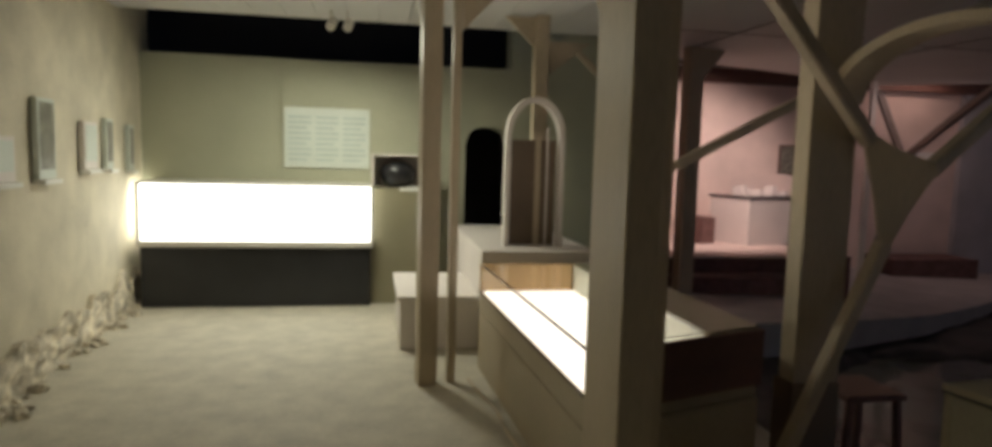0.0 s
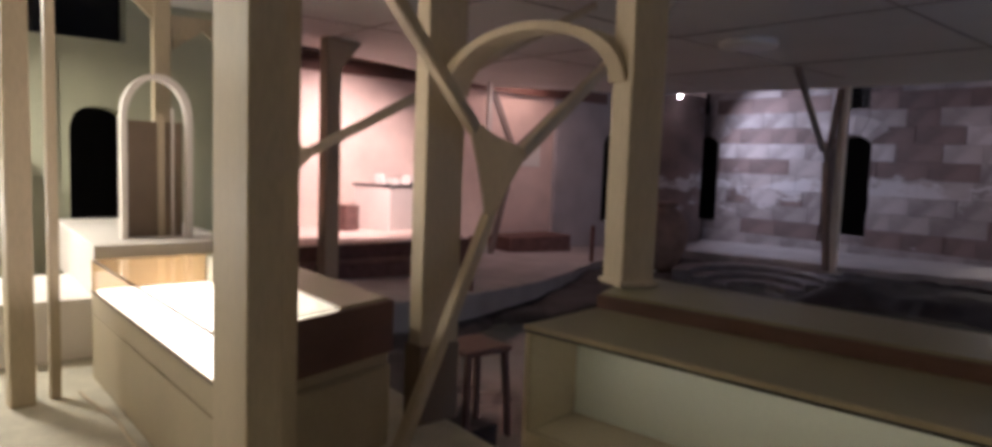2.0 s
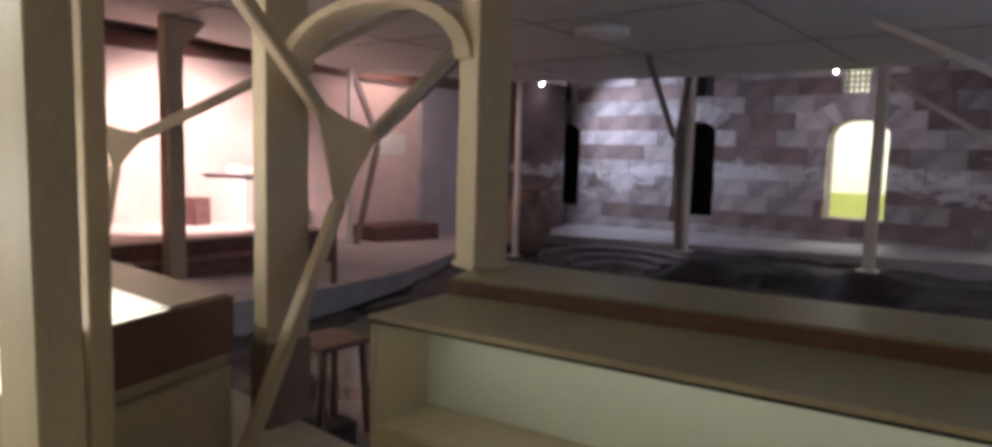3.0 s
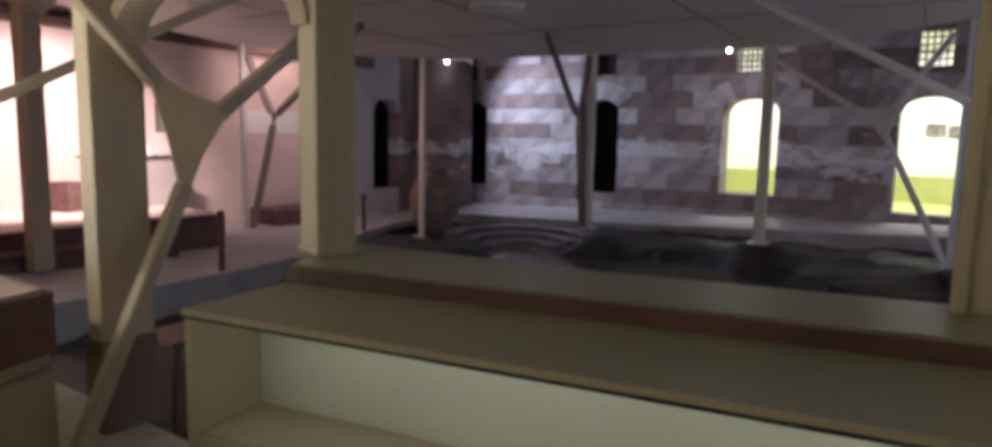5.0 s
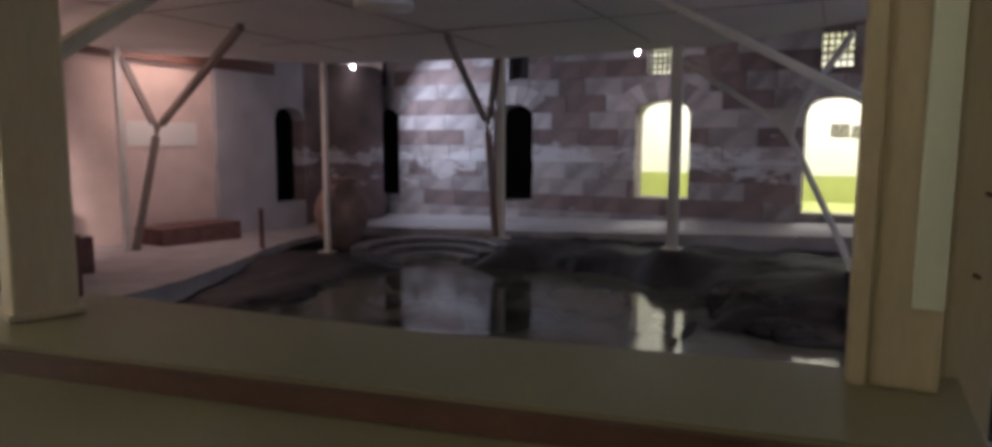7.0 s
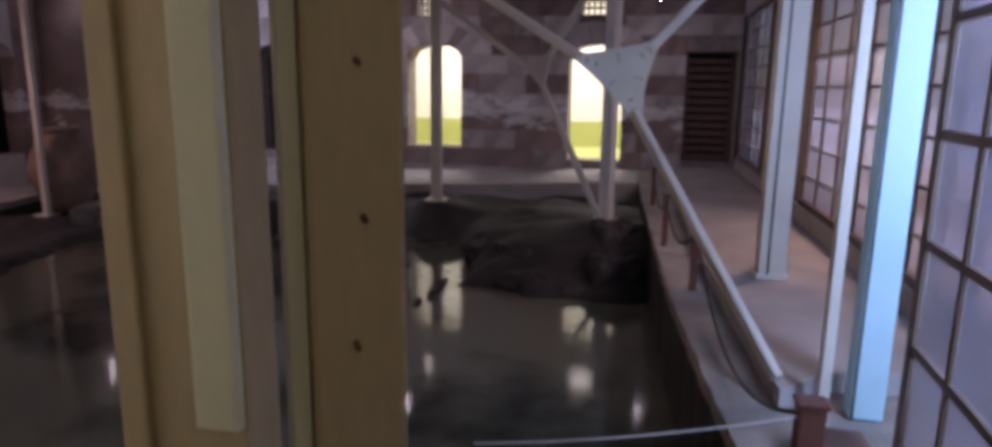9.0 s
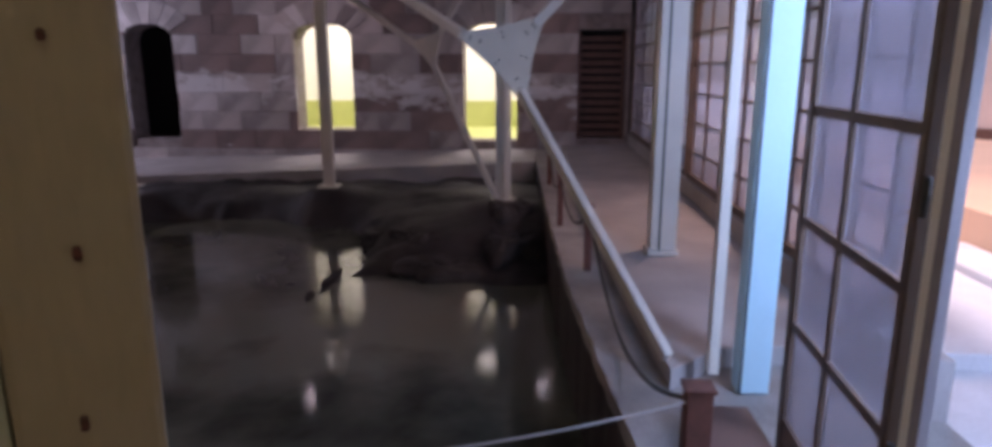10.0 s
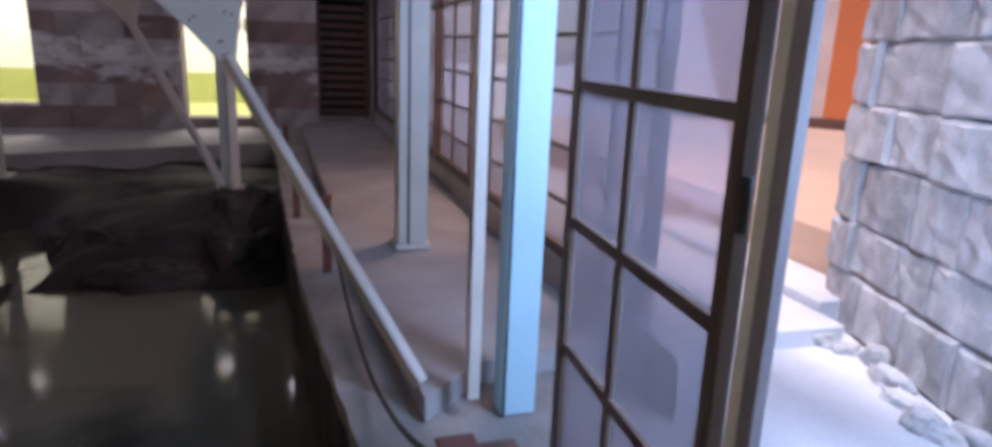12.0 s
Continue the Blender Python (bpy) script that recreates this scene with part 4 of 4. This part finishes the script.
# columns around the pool
for x, y, z in ((10.45, 13.9, -0.74), (14.2, 11.97, -0.95), (15.2, 7.87, -0.46), (15.1, 4.05, -0.40), (13.5, 0.80, -0.31)):
    c = thing("steel_column", x, y, z, "slim white painted steel column at the pool's edge", "column", "columns round the pool")
    part("shaft", box_bm(-0.11, -0.12, 0.03, -0.01, -0.02, SLAB_Z - z - 0.004, 0.008), M_STEEL, c)
    part("shaft", box_bm(0.01, 0.02, 0.03, 0.11, 0.12, SLAB_Z - z - 0.004, 0.008), M_STEEL, c)
    part("web", box_bm(-0.03, -0.03, 0.03, 0.03, 0.03, SLAB_Z - z - 0.004), M_STEEL, c)
    part("foot_plate", box_bm(-0.17, -0.18, 0.0, 0.17, 0.18, 0.03, 0.006), M_STEEL, c)
tree(15.1, 7.95, -0.42, (15.1, 7.95, -0.42), (15.05, 8.10, 1.85), (14.95, 8.17, 2.2), (15.1, 8.06, 2.2), (11.9, 7.2, 3.44), (15.15, 7.95, 3.44), 0.12, "steel fork coloured as backlit beside a column at the pool", paint=M_FORK)
tree(10.6, 13.9, -0.7, (10.6, 13.9, -0.7), (11.15, 13.8, 1.70), (11.08, 13.8, 2.05), (11.28, 13.7, 2.05), (10.55, 13.9, 3.3), (9.67, 9.6, 3.44), 0.13, "steel fork coloured as backlit beside a column before the alcove", paint=M_FORK)
tree(13.5, 0.9, -0.28, (13.5, 0.9, -0.28), (14.0, 1.90, 1.66), (14.3, 2.35, 2.1), (13.95, 1.75, 2.3), (15.08, 4.0, 3.22), (13.55, 1.1, 3.3), 0.09, "white steel support between two pool columns")

# cream posts at the opening
E = thing("timber_post", 3.56, 0.845, 1.086, "broad flat olive cream post with a pale batten", "post", "timber posts")
part("shaft", box_bm(-0.04, -0.07, 0, 0.04, 0.115, 2.40, 0.01), M_POST, E)
part("batten", box_bm(-0.062, -0.068, 0.19, -0.042, -0.008, 2.40, 0.005), M_CASEIN, E, "pale painted batten")
part("edge_board", box_bm(-0.052, 0.07, 0.0, -0.042, 0.11, 2.40, 0.004), M_POST, E)
E2 = thing("timber_post", 3.685, 0.72, 0, "broad flat cream post with small rusty hooks", "post", "timber posts", turn=37)
part("shaft", box_bm(0.0, -0.10, -1.9, 0.065, 0.045, 3.42, 0.01), M_POST, E2)
part("inner_board", box_bm(0.012, 0.047, -1.9, 0.06, 0.075, 3.42, 0.004), M_CASEIN, E2, "pale painted batten")
for y_, z in ((-0.03, 0.78), (-0.02, 1.33), (-0.035, 1.52), (-0.03, 1.74)):
    part("hook", cyl_bm((0.002, y_, z), (-0.016, y_, z - 0.005), 0.0045, 8), M_RUST, E2, "small rusty hook")

# ---- the alcove ----
PLAT_X = 8.5
pf = structure("floor_alcove", box_bm(3.6, 12.0, -0.9, PLAT_X, 15.0, 0.12, 0.01), M_PINK, "raised pinkish floor of the alcove")
structure("step_alcove", box_bm(3.7, 11.45, -0.9, 7.35, 11.93, -0.14, 0.015), M_CARPET, "dusky red covered step")
structure("step_alcove_face", box_bm(3.7, 11.94, -0.9, PLAT_X + 0.06, 11.996, 0.10, 0.008), M_CARPET)
structure("step_alcove_end", box_bm(PLAT_X + 0.004, 12.0, -0.9, PLAT_X + 0.06, 14.99, 0.10, 0.008), M_CARPET)
structure("step_east", box_bm(11.3, 13.95, -0.9, 13.4, 14.9, -0.22, 0.015), M_CARPET, "dark red covered step")
pp = thing("display_plinth", 7.55, 13.4, 0.12, "white painted box plinth with a glass hood of white models", "plinth", turn=20)
part("body", box_bm(0, 0, 0, 1.6, 1.0, 0.93, 0.01), M_PLINTH, pp)
part("top", box_bm(-0.03, -0.03, 0.932, 1.63, 1.03, 0.965, 0.006), M_BLACKP, pp, "dark top edge")
hd = part("glass_hood", box_bm(0.03, 0.03, 0.967, 1.57, 0.97, 1.42), M_GLASS, pp, "clear glass hood")
hd.visible_shadow = False
for i in range(9):
    x, yv = 0.10 + 0.15 * i, 0.2 + 0.4 * ((i * 7) % 5) / 5
    part("model", box_bm(x, yv, 0.967, x + 0.14, yv + 0.24, 1.05 + 0.16 * ((i * 3) % 4) / 4, 0.01), M_PLINTH, pp, "white stepped model")
lowb = thing("display_plinth", 6.75, 13.75, 0.12, "low brown box plinth beside the white one", "plinth", turn=20)
part("body", box_bm(0.0, 0, 0, 0.38, 0.5, 0.52, 0.01), M_CARPET, lowb)
pic = thing("framed_picture", 9.36, 14.96, 1.50, "dark framed picture on the pink wall", "picture")
part("picture_frame", box_bm(-0.27, 0, 0, 0.27, 0.03, 0.66, 0.008), M_WOOD, pic)
part("print", box_bm(-0.23, -0.004, 0.04, 0.23, -0.001, 0.62), M_PHOTO, pic)
structure("lintel_alcove", box_bm(3.62, 14.80, 3.42, 15.5, 14.99, 3.72, 0.01), M_WOOD, "dark red timber lintel above the alcove wall")
pn2 = thing("wall_panel", 12.2, 14.97, 1.55, "pale blank panel on the pink wall", "panel")
part("board", box_bm(-0.9, 0, 0, 0.9, 0.025, 0.55, 0.006), M_WHITE, pn2)

# ---- the pool hall ----
jar = thing("storage_jar", 14.95, 12.16, -1.06, "large round weathered clay storage jar with a short neck", "jar")
part("body", lathe_bm([(0.20, 0), (0.33, 0.12), (0.52, 0.42), (0.64, 0.80), (0.66, 1.05), (0.60, 1.32), (0.46, 1.54), (0.32, 1.66), (0.28, 1.72)], 48), M_CLAY, jar)
part("rim", lathe_bm([(0.28, 1.72), (0.35, 1.76), (0.36, 1.80), (0.32, 1.84)], 48), M_CLAY, jar)
pil = structure("wall_corner_shaft", lathe_bm([(1.05, -0.9), (1.05, 0.1), (0.98, 0.12), (0.98, 6.6)], 40), M_STONE, "round banded stone shaft in the corner")
pil.location = (18.25, 14.55, 0)


def barrier_post(x, y, z, h=0.55):
    t = thing("barrier_post", x, y, z, "short red-brown barrier post beside the pool", "post", "barrier posts")
    part("shaft", box_bm(-0.035, -0.035, 0, 0.035, 0.035, h, 0.006), M_RUST, t)
    part("cap", box_bm(-0.045, -0.045, h + 0.002, 0.045, 0.045, h + 0.02, 0.005), M_RUST, t)
    return t


POSTN = (7.08, 9.92, -0.47)
BP = [(9.2, -0.23, -0.13), (11.04, -0.02, -0.13), (14.0, 0.08, -0.13)]
for x, y, z in BP:
    barrier_post(x, y, z, 0.60)
for x, y, z in (POSTN, (12.6, 12.42, -0.70)):
    barrier_post(x, y, z, 0.88)


def sag(a, b, d, n=9):
    return [(a[0] + (b[0] - a[0]) * i / n, a[1] + (b[1] - a[1]) * i / n, a[2] + (b[2] - a[2]) * i / n - d * 4 * (i / n) * (1 - i / n)) for i in range(n + 1)]


rope("barrier_rope", sag((9.18, -0.25, 0.40), (5.76, -0.42, 0.34), 0.44, 14), 0.012, "dark rope hanging from the barrier post")
rope("barrier_rope", sag((11.04, -0.02, 0.42), (9.23, -0.23, 0.42), 0.28), 0.012, "dark rope hanging between barrier posts")
rope("barrier_rope", sag((14.0, 0.08, 0.42), (11.07, -0.02, 0.42), 0.3), 0.012, "dark rope hanging between barrier posts")

dd = thing("slatted_door", 19.35, -1.13, 0.10, "dark red-brown slatted timber door at the end of the walkway", "door")
part("door_frame", box_bm(0.0, -0.54, 0, 0.05, -0.46, 2.4, 0.005), M_WOOD, dd)
part("door_frame", box_bm(0.0, 0.46, 0, 0.05, 0.54, 2.4, 0.005), M_WOOD, dd)
for i in range(13):
    part("slat", box_bm(0.005, -0.455, 0.04 + i * 0.18, 0.035, 0.455, 0.15 + i * 0.18, 0.004), M_WOOD, dd)
for yy, zz in ((1.52, 2.05), (1.28, 2.05), (0.98, 2.0), (4.9, 2.1)):
    fp = thing("framed_picture", 23.58, yy, zz, "small dark picture on the white wall of the lit room", "picture", "pictures in the lit room")
    part("picture_frame", box_bm(-0.03, -0.11, -0.16, 0, 0.11, 0.16, 0.005), M_FRAME, fp)
    part("print", box_bm(-0.034, -0.085, -0.13, -0.031, 0.085, 0.13), M_PHOTO, fp)

# white columns before the glazing
cq = thing("cased_column", 9.40, -0.93, 0, "white cased column with dark joints before the glazing", "column", "cased columns")
part("shaft", box_bm(-0.12, -0.12, 0.05, 0.12, 0.12, 3.4, 0.012), M_STEEL, cq)
part("joint", box_bm(-0.124, 0.03, 0.05, -0.119, 0.05, 3.4), M_DSTEEL, cq)
part("foot_plate", box_bm(-0.145, -0.145, 0, 0.145, 0.145, 0.05, 0.01), M_STEEL, cq)
cb = thing("cased_column", 6.80, -0.98, -0.12, "pale blue lit cased column beside the open door", "column", "cased columns")
part("shaft", box_bm(-0.06, -0.13, 0, 0.08, 0.05, 3.5, 0.012), M_BLUELIT, cb)
part("slim_shaft", box_bm(-0.08, 0.165, 0.12, 0.0, 0.225, 3.5, 0.008), M_STEEL, cb, "slim white shaft")
part("joint", box_bm(-0.064, 0.030, 0, -0.058, 0.042, 3.5), M_DSTEEL, cb)

# glazed door leaf and its jamb
DA, DB = Vector((6.09, -0.95, 0)), Vector((5.03, -0.887, 0))
door = thing("door_leaf", DA.x, DA.y, -0.10, "open brown timber door glazed with many panes", "door", turn=math.degrees(math.atan2(DB.y - DA.y, DB.x - DA.x)))
L = (DB - DA).length
ZR = [0.20, 0.68, 1.16, 1.635, 2.11, 2.30]
part("stile", box_bm(0, -0.022, 0, 0.075, 0.022, 2.38, 0.005), M_FRAME, door)
part("stile", box_bm(L - 0.05, -0.022, 0, L, 0.022, 2.38, 0.005), M_FRAME, door)
part("mullion", box_bm(L * 0.44, -0.018, 0.1, L * 0.44 + 0.04, 0.018, 2.34, 0.004), M_FRAME, door)
for i, z in enumerate(ZR):
    h = 0.10 if i == 0 else 0.02
    part("rail", box_bm(0.077, -0.019, z - h, L - 0.052, 0.019, z + 0.02, 0.004), M_FRAME, door)
for z0, z1 in zip(ZR, ZR[1:]):
    for x0, x1 in ((0.08, L * 0.44 - 0.002), (L * 0.44 + 0.042, L - 0.055)):
        pn_ = part("pane", box_bm(x0, -0.003, z0 + 0.021, x1, 0.003, z1 - 0.021), M_WINGLASS, door, "clear glass pane")
        pn_.visible_shadow = False
for z in (0.62, 1.45):
    part("hinge", cyl_bm((L + 0.012, -0.01, z - 0.06), (L + 0.012, -0.01, z + 0.06), 0.012, 10), M_DSTEEL, door)
jm = thing("door_jamb", 5.0, -0.90, -0.12, "slim grey door jamb with a steel lock plate", "door frame", turn=-162)
part("jamb", box_bm(0.0, -0.02, 0, 0.030, 0.02, 3.55, 0.003), M_WHITE, jm, "white edge strip")
part("jamb_outer", box_bm(0.032, -0.022, 0, 0.066, 0.022, 3.55, 0.004), M_GREY, jm)
part("lock_plate", box_bm(0.012, 0.022, 1.40, 0.032, 0.03, 1.52, 0.002), M_DSTEEL, jm)

# boxes on the floor by the door
np_ = thing("barrier_post", 5.72, -0.46, -0.13, "thick red-brown barrier post beside the open door", "post", "barrier posts")
part("shaft", box_bm(-0.05, -0.055, 0, 0.05, 0.055, 0.53, 0.008), M_RUST, np_)
part("cap", box_bm(-0.06, -0.065, 0.532, 0.06, 0.065, 0.55, 0.006), M_RUST, np_)
rope("barrier_rope", sag((5.70, -0.44, 0.36), (5.25, 0.9, 0.30), 0.03), 0.006, "grey rope from the barrier post across the landing", M_WALKWAY)
bx = thing("timber_box", 6.15, -0.72, -0.13, "low red-brown timber box beside the open door", "box")
part("body", box_bm(-0.28, -0.14, 0, 0.20, 0.14, 0.10, 0.012), M_WOOD, bx)
part("lid", box_bm(-0.30, -0.16, 0.102, 0.22, 0.16, 0.125, 0.008), M_WOOD, bx)

# ceiling lamp over the pool
cl = thing("ceiling_lamp", 9.35, 6.6, SLAB_Z, "round flat ceiling lamp, unlit", "lamp")
part("ring", lathe_bm([(0.38, -0.10), (0.40, -0.09), (0.40, 0.0)], 32), M_STEEL, cl)
for x, y, z in ((17.2, 13.55, 3.74), (17.1, 5.4, 3.66), (17.8, 0.07, 3.55)):
    sp = thing("spot_lamp", x, y, z, "small bright spot lamp under the slab's edge", "lamp", "spot lamps")
    bmq = bmesh.new()
    bmesh.ops.create_icosphere(bmq, subdivisions=2, radius=0.032)
    part("bulb", bmq, M_BULB, sp)
    part("stem", cyl_bm((0, 0, 0.032), (0, 0, 4.75 - z), 0.015, 8), M_DSTEEL, sp)
tr = thing("track_light", 0.0, 8.25, 3.1, "pair of small track spots on the boarded ceiling", "lamp")
for dx in (-0.06, 0.1):
    part("stem", cyl_bm((dx, 0, -0.08), (dx, 0, 0), 0.012, 8), M_STEEL, tr)
    part("spot_head", cyl_bm((dx, -0.05, -0.17), (dx + 0.02, 0.05, -0.09), 0.045, 14), M_STEEL, tr)


# ---- rocks and banks of the pool ----
ROCKS = [(11.9, 1.55, 0.5, 0.65, -1.2, -0.80), (12.9, 1.9, 0.7, 0.6, -1.2, -0.62), (12.4, 0.6, 0.7, 0.45, -1.2, -0.55), (11.4, 2.92, 0.52, 0.06, -1.2, -0.94), (13.4, 2.7, 0.5, 0.35, -1.2, -0.78),
         (10.2, 9.15, 0.5, 0.16, -1.2, -0.93), (10.75, 2.98, 0.14, 0.05, -1.2, -0.95), (13.2, 0.7, 0.5, 0.4, -1.0, -0.28)]
for i, (cx, cy, rx, ry, z0, z1) in enumerate(ROCKS):
    r = part("rock", rock_bm(cx, cy, rx, ry, z0, z1, i * 3.7), M_ROCK)
    tagged(r, "dark wet rough rock at the pool's bank", "rock", "rocks of the pool bank")
steps = thing("curved_steps", 14.5, 9.2, -1.3, "worn curved stone steps going down into the pool", "steps")
for k in range(3):
    r0, top = 1.42 - 0.40 * k, 0.66 - 0.13 * k
    tread = bmesh.new()
    rows_ = []
    for i in range(25):
        a = radians(-62 + 190 * i / 24)
        wob = 0.03 * noise.noise(Vector((i * 0.6, k * 3.0, 0)))
        rows_.append([tread.verts.new((math.cos(a) * (r0 + d + wob), math.sin(a) * (r0 + d + wob), z)) for d, z in ((0, 0), (0.39, 0), (0.39, top), (0.03, top), (0, top - 0.03))])
    for p_, q_ in zip(rows_, rows_[1:]):
        for m_ in range(5):
            tread.faces.new((p_[m_], p_[(m_ + 1) % 5], q_[(m_ + 1) % 5], q_[m_]))
    tread.faces.new(rows_[0])
    tread.faces.new(rows_[-1][::-1])
    bmesh.ops.recalc_face_normals(tread, faces=tread.faces)
    part("tread", tread, M_WETSTONE, steps)

# ---- outside by the door ----
EW_A, EW_B = (7.65, -3.70), (3.7, -2.55)
ext = structure("wall_court", wall_bm(EW_A, EW_B, 0.4, -0.14, 3.4), M_JOINT, "grey hewn stone wall outside the door")
structure("court_platform", box_bm(7.95, -11.9, -0.14, 17.0, -3.95, 0.38, 0.01), M_PEACH, "peach painted platform beyond the stone wall")
for nm, bm_, m_, lb in (("orange_wall", box_bm(-1.6, -0.15, 0.38, 0.62, 0.15, 4.2), M_ORANGE, "orange painted wall beyond the stone wall"),
                        ("peach_wall", box_bm(0.62, -0.12, 0.38, 4.0, 0.12, 4.2), M_PINK, "peach painted wall"),
                        ("skirting", box_bm(-1.6, 0.151, 0.38, 4.0, 0.18, 0.58), M_WOOD, "dark red skirting")):
    structure(nm, bm_, m_, lb).matrix_world = pose(14.6, -10.5, 0, 0, 0, 46)
structure("court_step", box_bm(7.18, -3.42, -0.14, 9.6, -2.3, -0.02, 0.012), M_PAVE_OUT, "pale stone step outside the door")
structure("court_step_upper", box_bm(7.44, -3.93, -0.13, 9.8, -3.43, 0.05, 0.015), M_PAVE_OUT, "pale stone step before the platform")
rng = random.Random(8)
for i in range(18):
    k = i / 17
    x = 7.4 - 2.8 * k + rng.uniform(-0.08, 0.08)
    y = -3.66 + (7.65 - x) * 0.291 + rng.uniform(0.06, 0.26)
    q = part("rubble_stone", rock_bm(0, 0, rng.uniform(0.06, 0.15), rng.uniform(0.05, 0.10), -0.04, rng.uniform(0.03, 0.11), i * 2.3, 3, 0.6), M_EXTSTONE)
    q.location = (x, y, -0.13)
    tagged(q, "small grey stone lying at the wall's foot", "stone", "stones at the wall's foot")

# ---- stone pieces, last ----
def block_mesh(w, h, d, seed, wear):
    """A hewn block of unit width, its face at -x, with worn edges."""
    bm = bmesh.new()
    bmesh.ops.create_cube(bm, size=1, matrix=Matrix.Diagonal((d, w, h, 1)))
    bmesh.ops.bevel(bm, geom=[e for e in bm.edges if all(v.co.x < 0 for v in e.verts)], offset=wear, segments=1, affect="EDGES")
    if wear > 0.015:
        front = [e for e in bm.edges if all(v.co.x < -d * 0.3 for v in e.verts)]
        bmesh.ops.subdivide_edges(bm, edges=front, cuts=3, use_grid_fill=True)
        for v in bm.verts:
            if v.co.x < -d * 0.3:
                v.co += noise.noise_vector(v.co * 7.0 + Vector((seed * 2.1, 0, seed))) * 0.022
    for v in bm.verts:
        v.co += noise.noise_vector(v.co * 2.6 + Vector((seed, seed * 1.3, 0))) * wear * 0.9
    me = bpy.data.meshes.new("block")
    bm.to_mesh(me)
    bm.free()
    return me


rnd = random.Random(4)
cache = {}


def place_block(parent, m, w, h, d, material, wear=0.009):
    key = (round(w * 4), h, d, rnd.randrange(3), material.name)
    if key not in cache:
        me = block_mesh(1.0, h - wear * 0.5, d, len(cache) * 1.7, wear)
        me.materials.append(material)
        cache[key] = me
    ob = new("block", cache[key])
    ob.parent = parent
    ob.matrix_basis = m @ Matrix.Diagonal((1, w - wear * 0.5, 1, 1))
    return ob


def free_spans(y0, y1, z0, z1):
    """What is left of y0..y1 in that course beside the openings."""
    cut = [(o[0] - 0.0, o[1] + 0.0) for o in OPENINGS if z0 < o[3] - 0.02 and z1 > o[2] + 0.02] + [(g[0], g[1]) for g in GRILLES if z0 < g[3] and z1 > g[2]]
    spans = [(y0, y1)]
    for a, b in cut:
        nxt = []
        for s0, s1 in spans:
            if b <= s0 or a >= s1:
                nxt.append((s0, s1))
            else:
                if a > s0:
                    nxt.append((s0, a))
                if b < s1:
                    nxt.append((b, s1))
        spans = nxt
    return [q for q in spans if q[1] - q[0] > 0.09]


COURSE = 0.44
for o in OPENINGS[:4]:
    cy, hw = (o[0] + o[1]) / 2, (o[1] - o[0]) / 2
    for k in range(7):
        a0, a1 = math.pi * (0.12 + 0.76 * k / 7), math.pi * (0.12 + 0.76 * (k + 0.94) / 7)
        pts = []
        for a, rr in ((a0, 1.0), (a1, 1.0), (a1, 1.0 + 0.5 / hw), (a0, 1.0 + 0.5 / hw)):
            yy = cy + math.cos(a) * hw * rr
            zz = arch_z(cy + math.cos(a) * hw, o, 0.34) + (rr - 1.0) * hw * (0.35 + 0.65 * math.sin(a)) + 0.01
            pts.append((EAST_X - 0.05, yy, zz))
        part("voussoir", prism_bm(pts, 0.10), M_PALE if k in (1, 5) else M_STONEG, wall_east)
for r in range(12):
    z0 = -0.62 + r * COURSE
    y = -1.74 - rnd.random() * 0.5
    while y < 15.2:
        w = rnd.uniform(0.65, 1.25)
        for a, b in free_spans(max(y, -1.74), min(y + w, 15.2), z0, z0 + COURSE):
            grey = (r % 2 == 0) if rnd.random() < 0.72 else rnd.random() < (0.8 if 6.5 < a < 13.4 and r < 7 else 0.45)
            mm = M_PALE if rnd.random() < (0.6 if r in (3, 6) and a > 6 else 0.3 if r in (3, 8) else 0.06) else M_STONEG if grey else M_STONE
            place_block(wall_east, Matrix.Translation((EAST_X - 0.02 + rnd.uniform(-0.006, 0.006), (a + b) / 2, z0 + COURSE / 2)), b - a, COURSE, 0.12, mm)
        y += w

d = Vector((EW_B[0] - EW_A[0], EW_B[1] - EW_A[1], 0))
ln = d.length
turn = math.atan2(d.y, d.x)
z0 = -0.14
for r in range(10):
    ch = (0.40, 0.34, 0.42, 0.36)[r % 4]
    u = -rnd.random() * 0.4
    while u < ln:
        w = rnd.uniform(0.30, 0.75)
        a, b = max(u, rnd.uniform(-0.10, 0.05)), min(u + w, ln)
        if b - a > 0.12:
            mid = Vector((*EW_A, 0)) + d / ln * (a + b) / 2
            m = Matrix.Translation((mid.x, mid.y, z0 + ch / 2)) @ Matrix.Rotation(turn + math.pi / 2, 4, "Z") @ Matrix.Translation((rnd.uniform(0.0, 0.05), 0, 0)) @ Matrix.Rotation(rnd.uniform(-0.02, 0.02), 4, "X")
            place_block(ext, m, b - a, ch, 0.14, M_EXTSTONE, 0.022)
        u += w
    z0 += ch
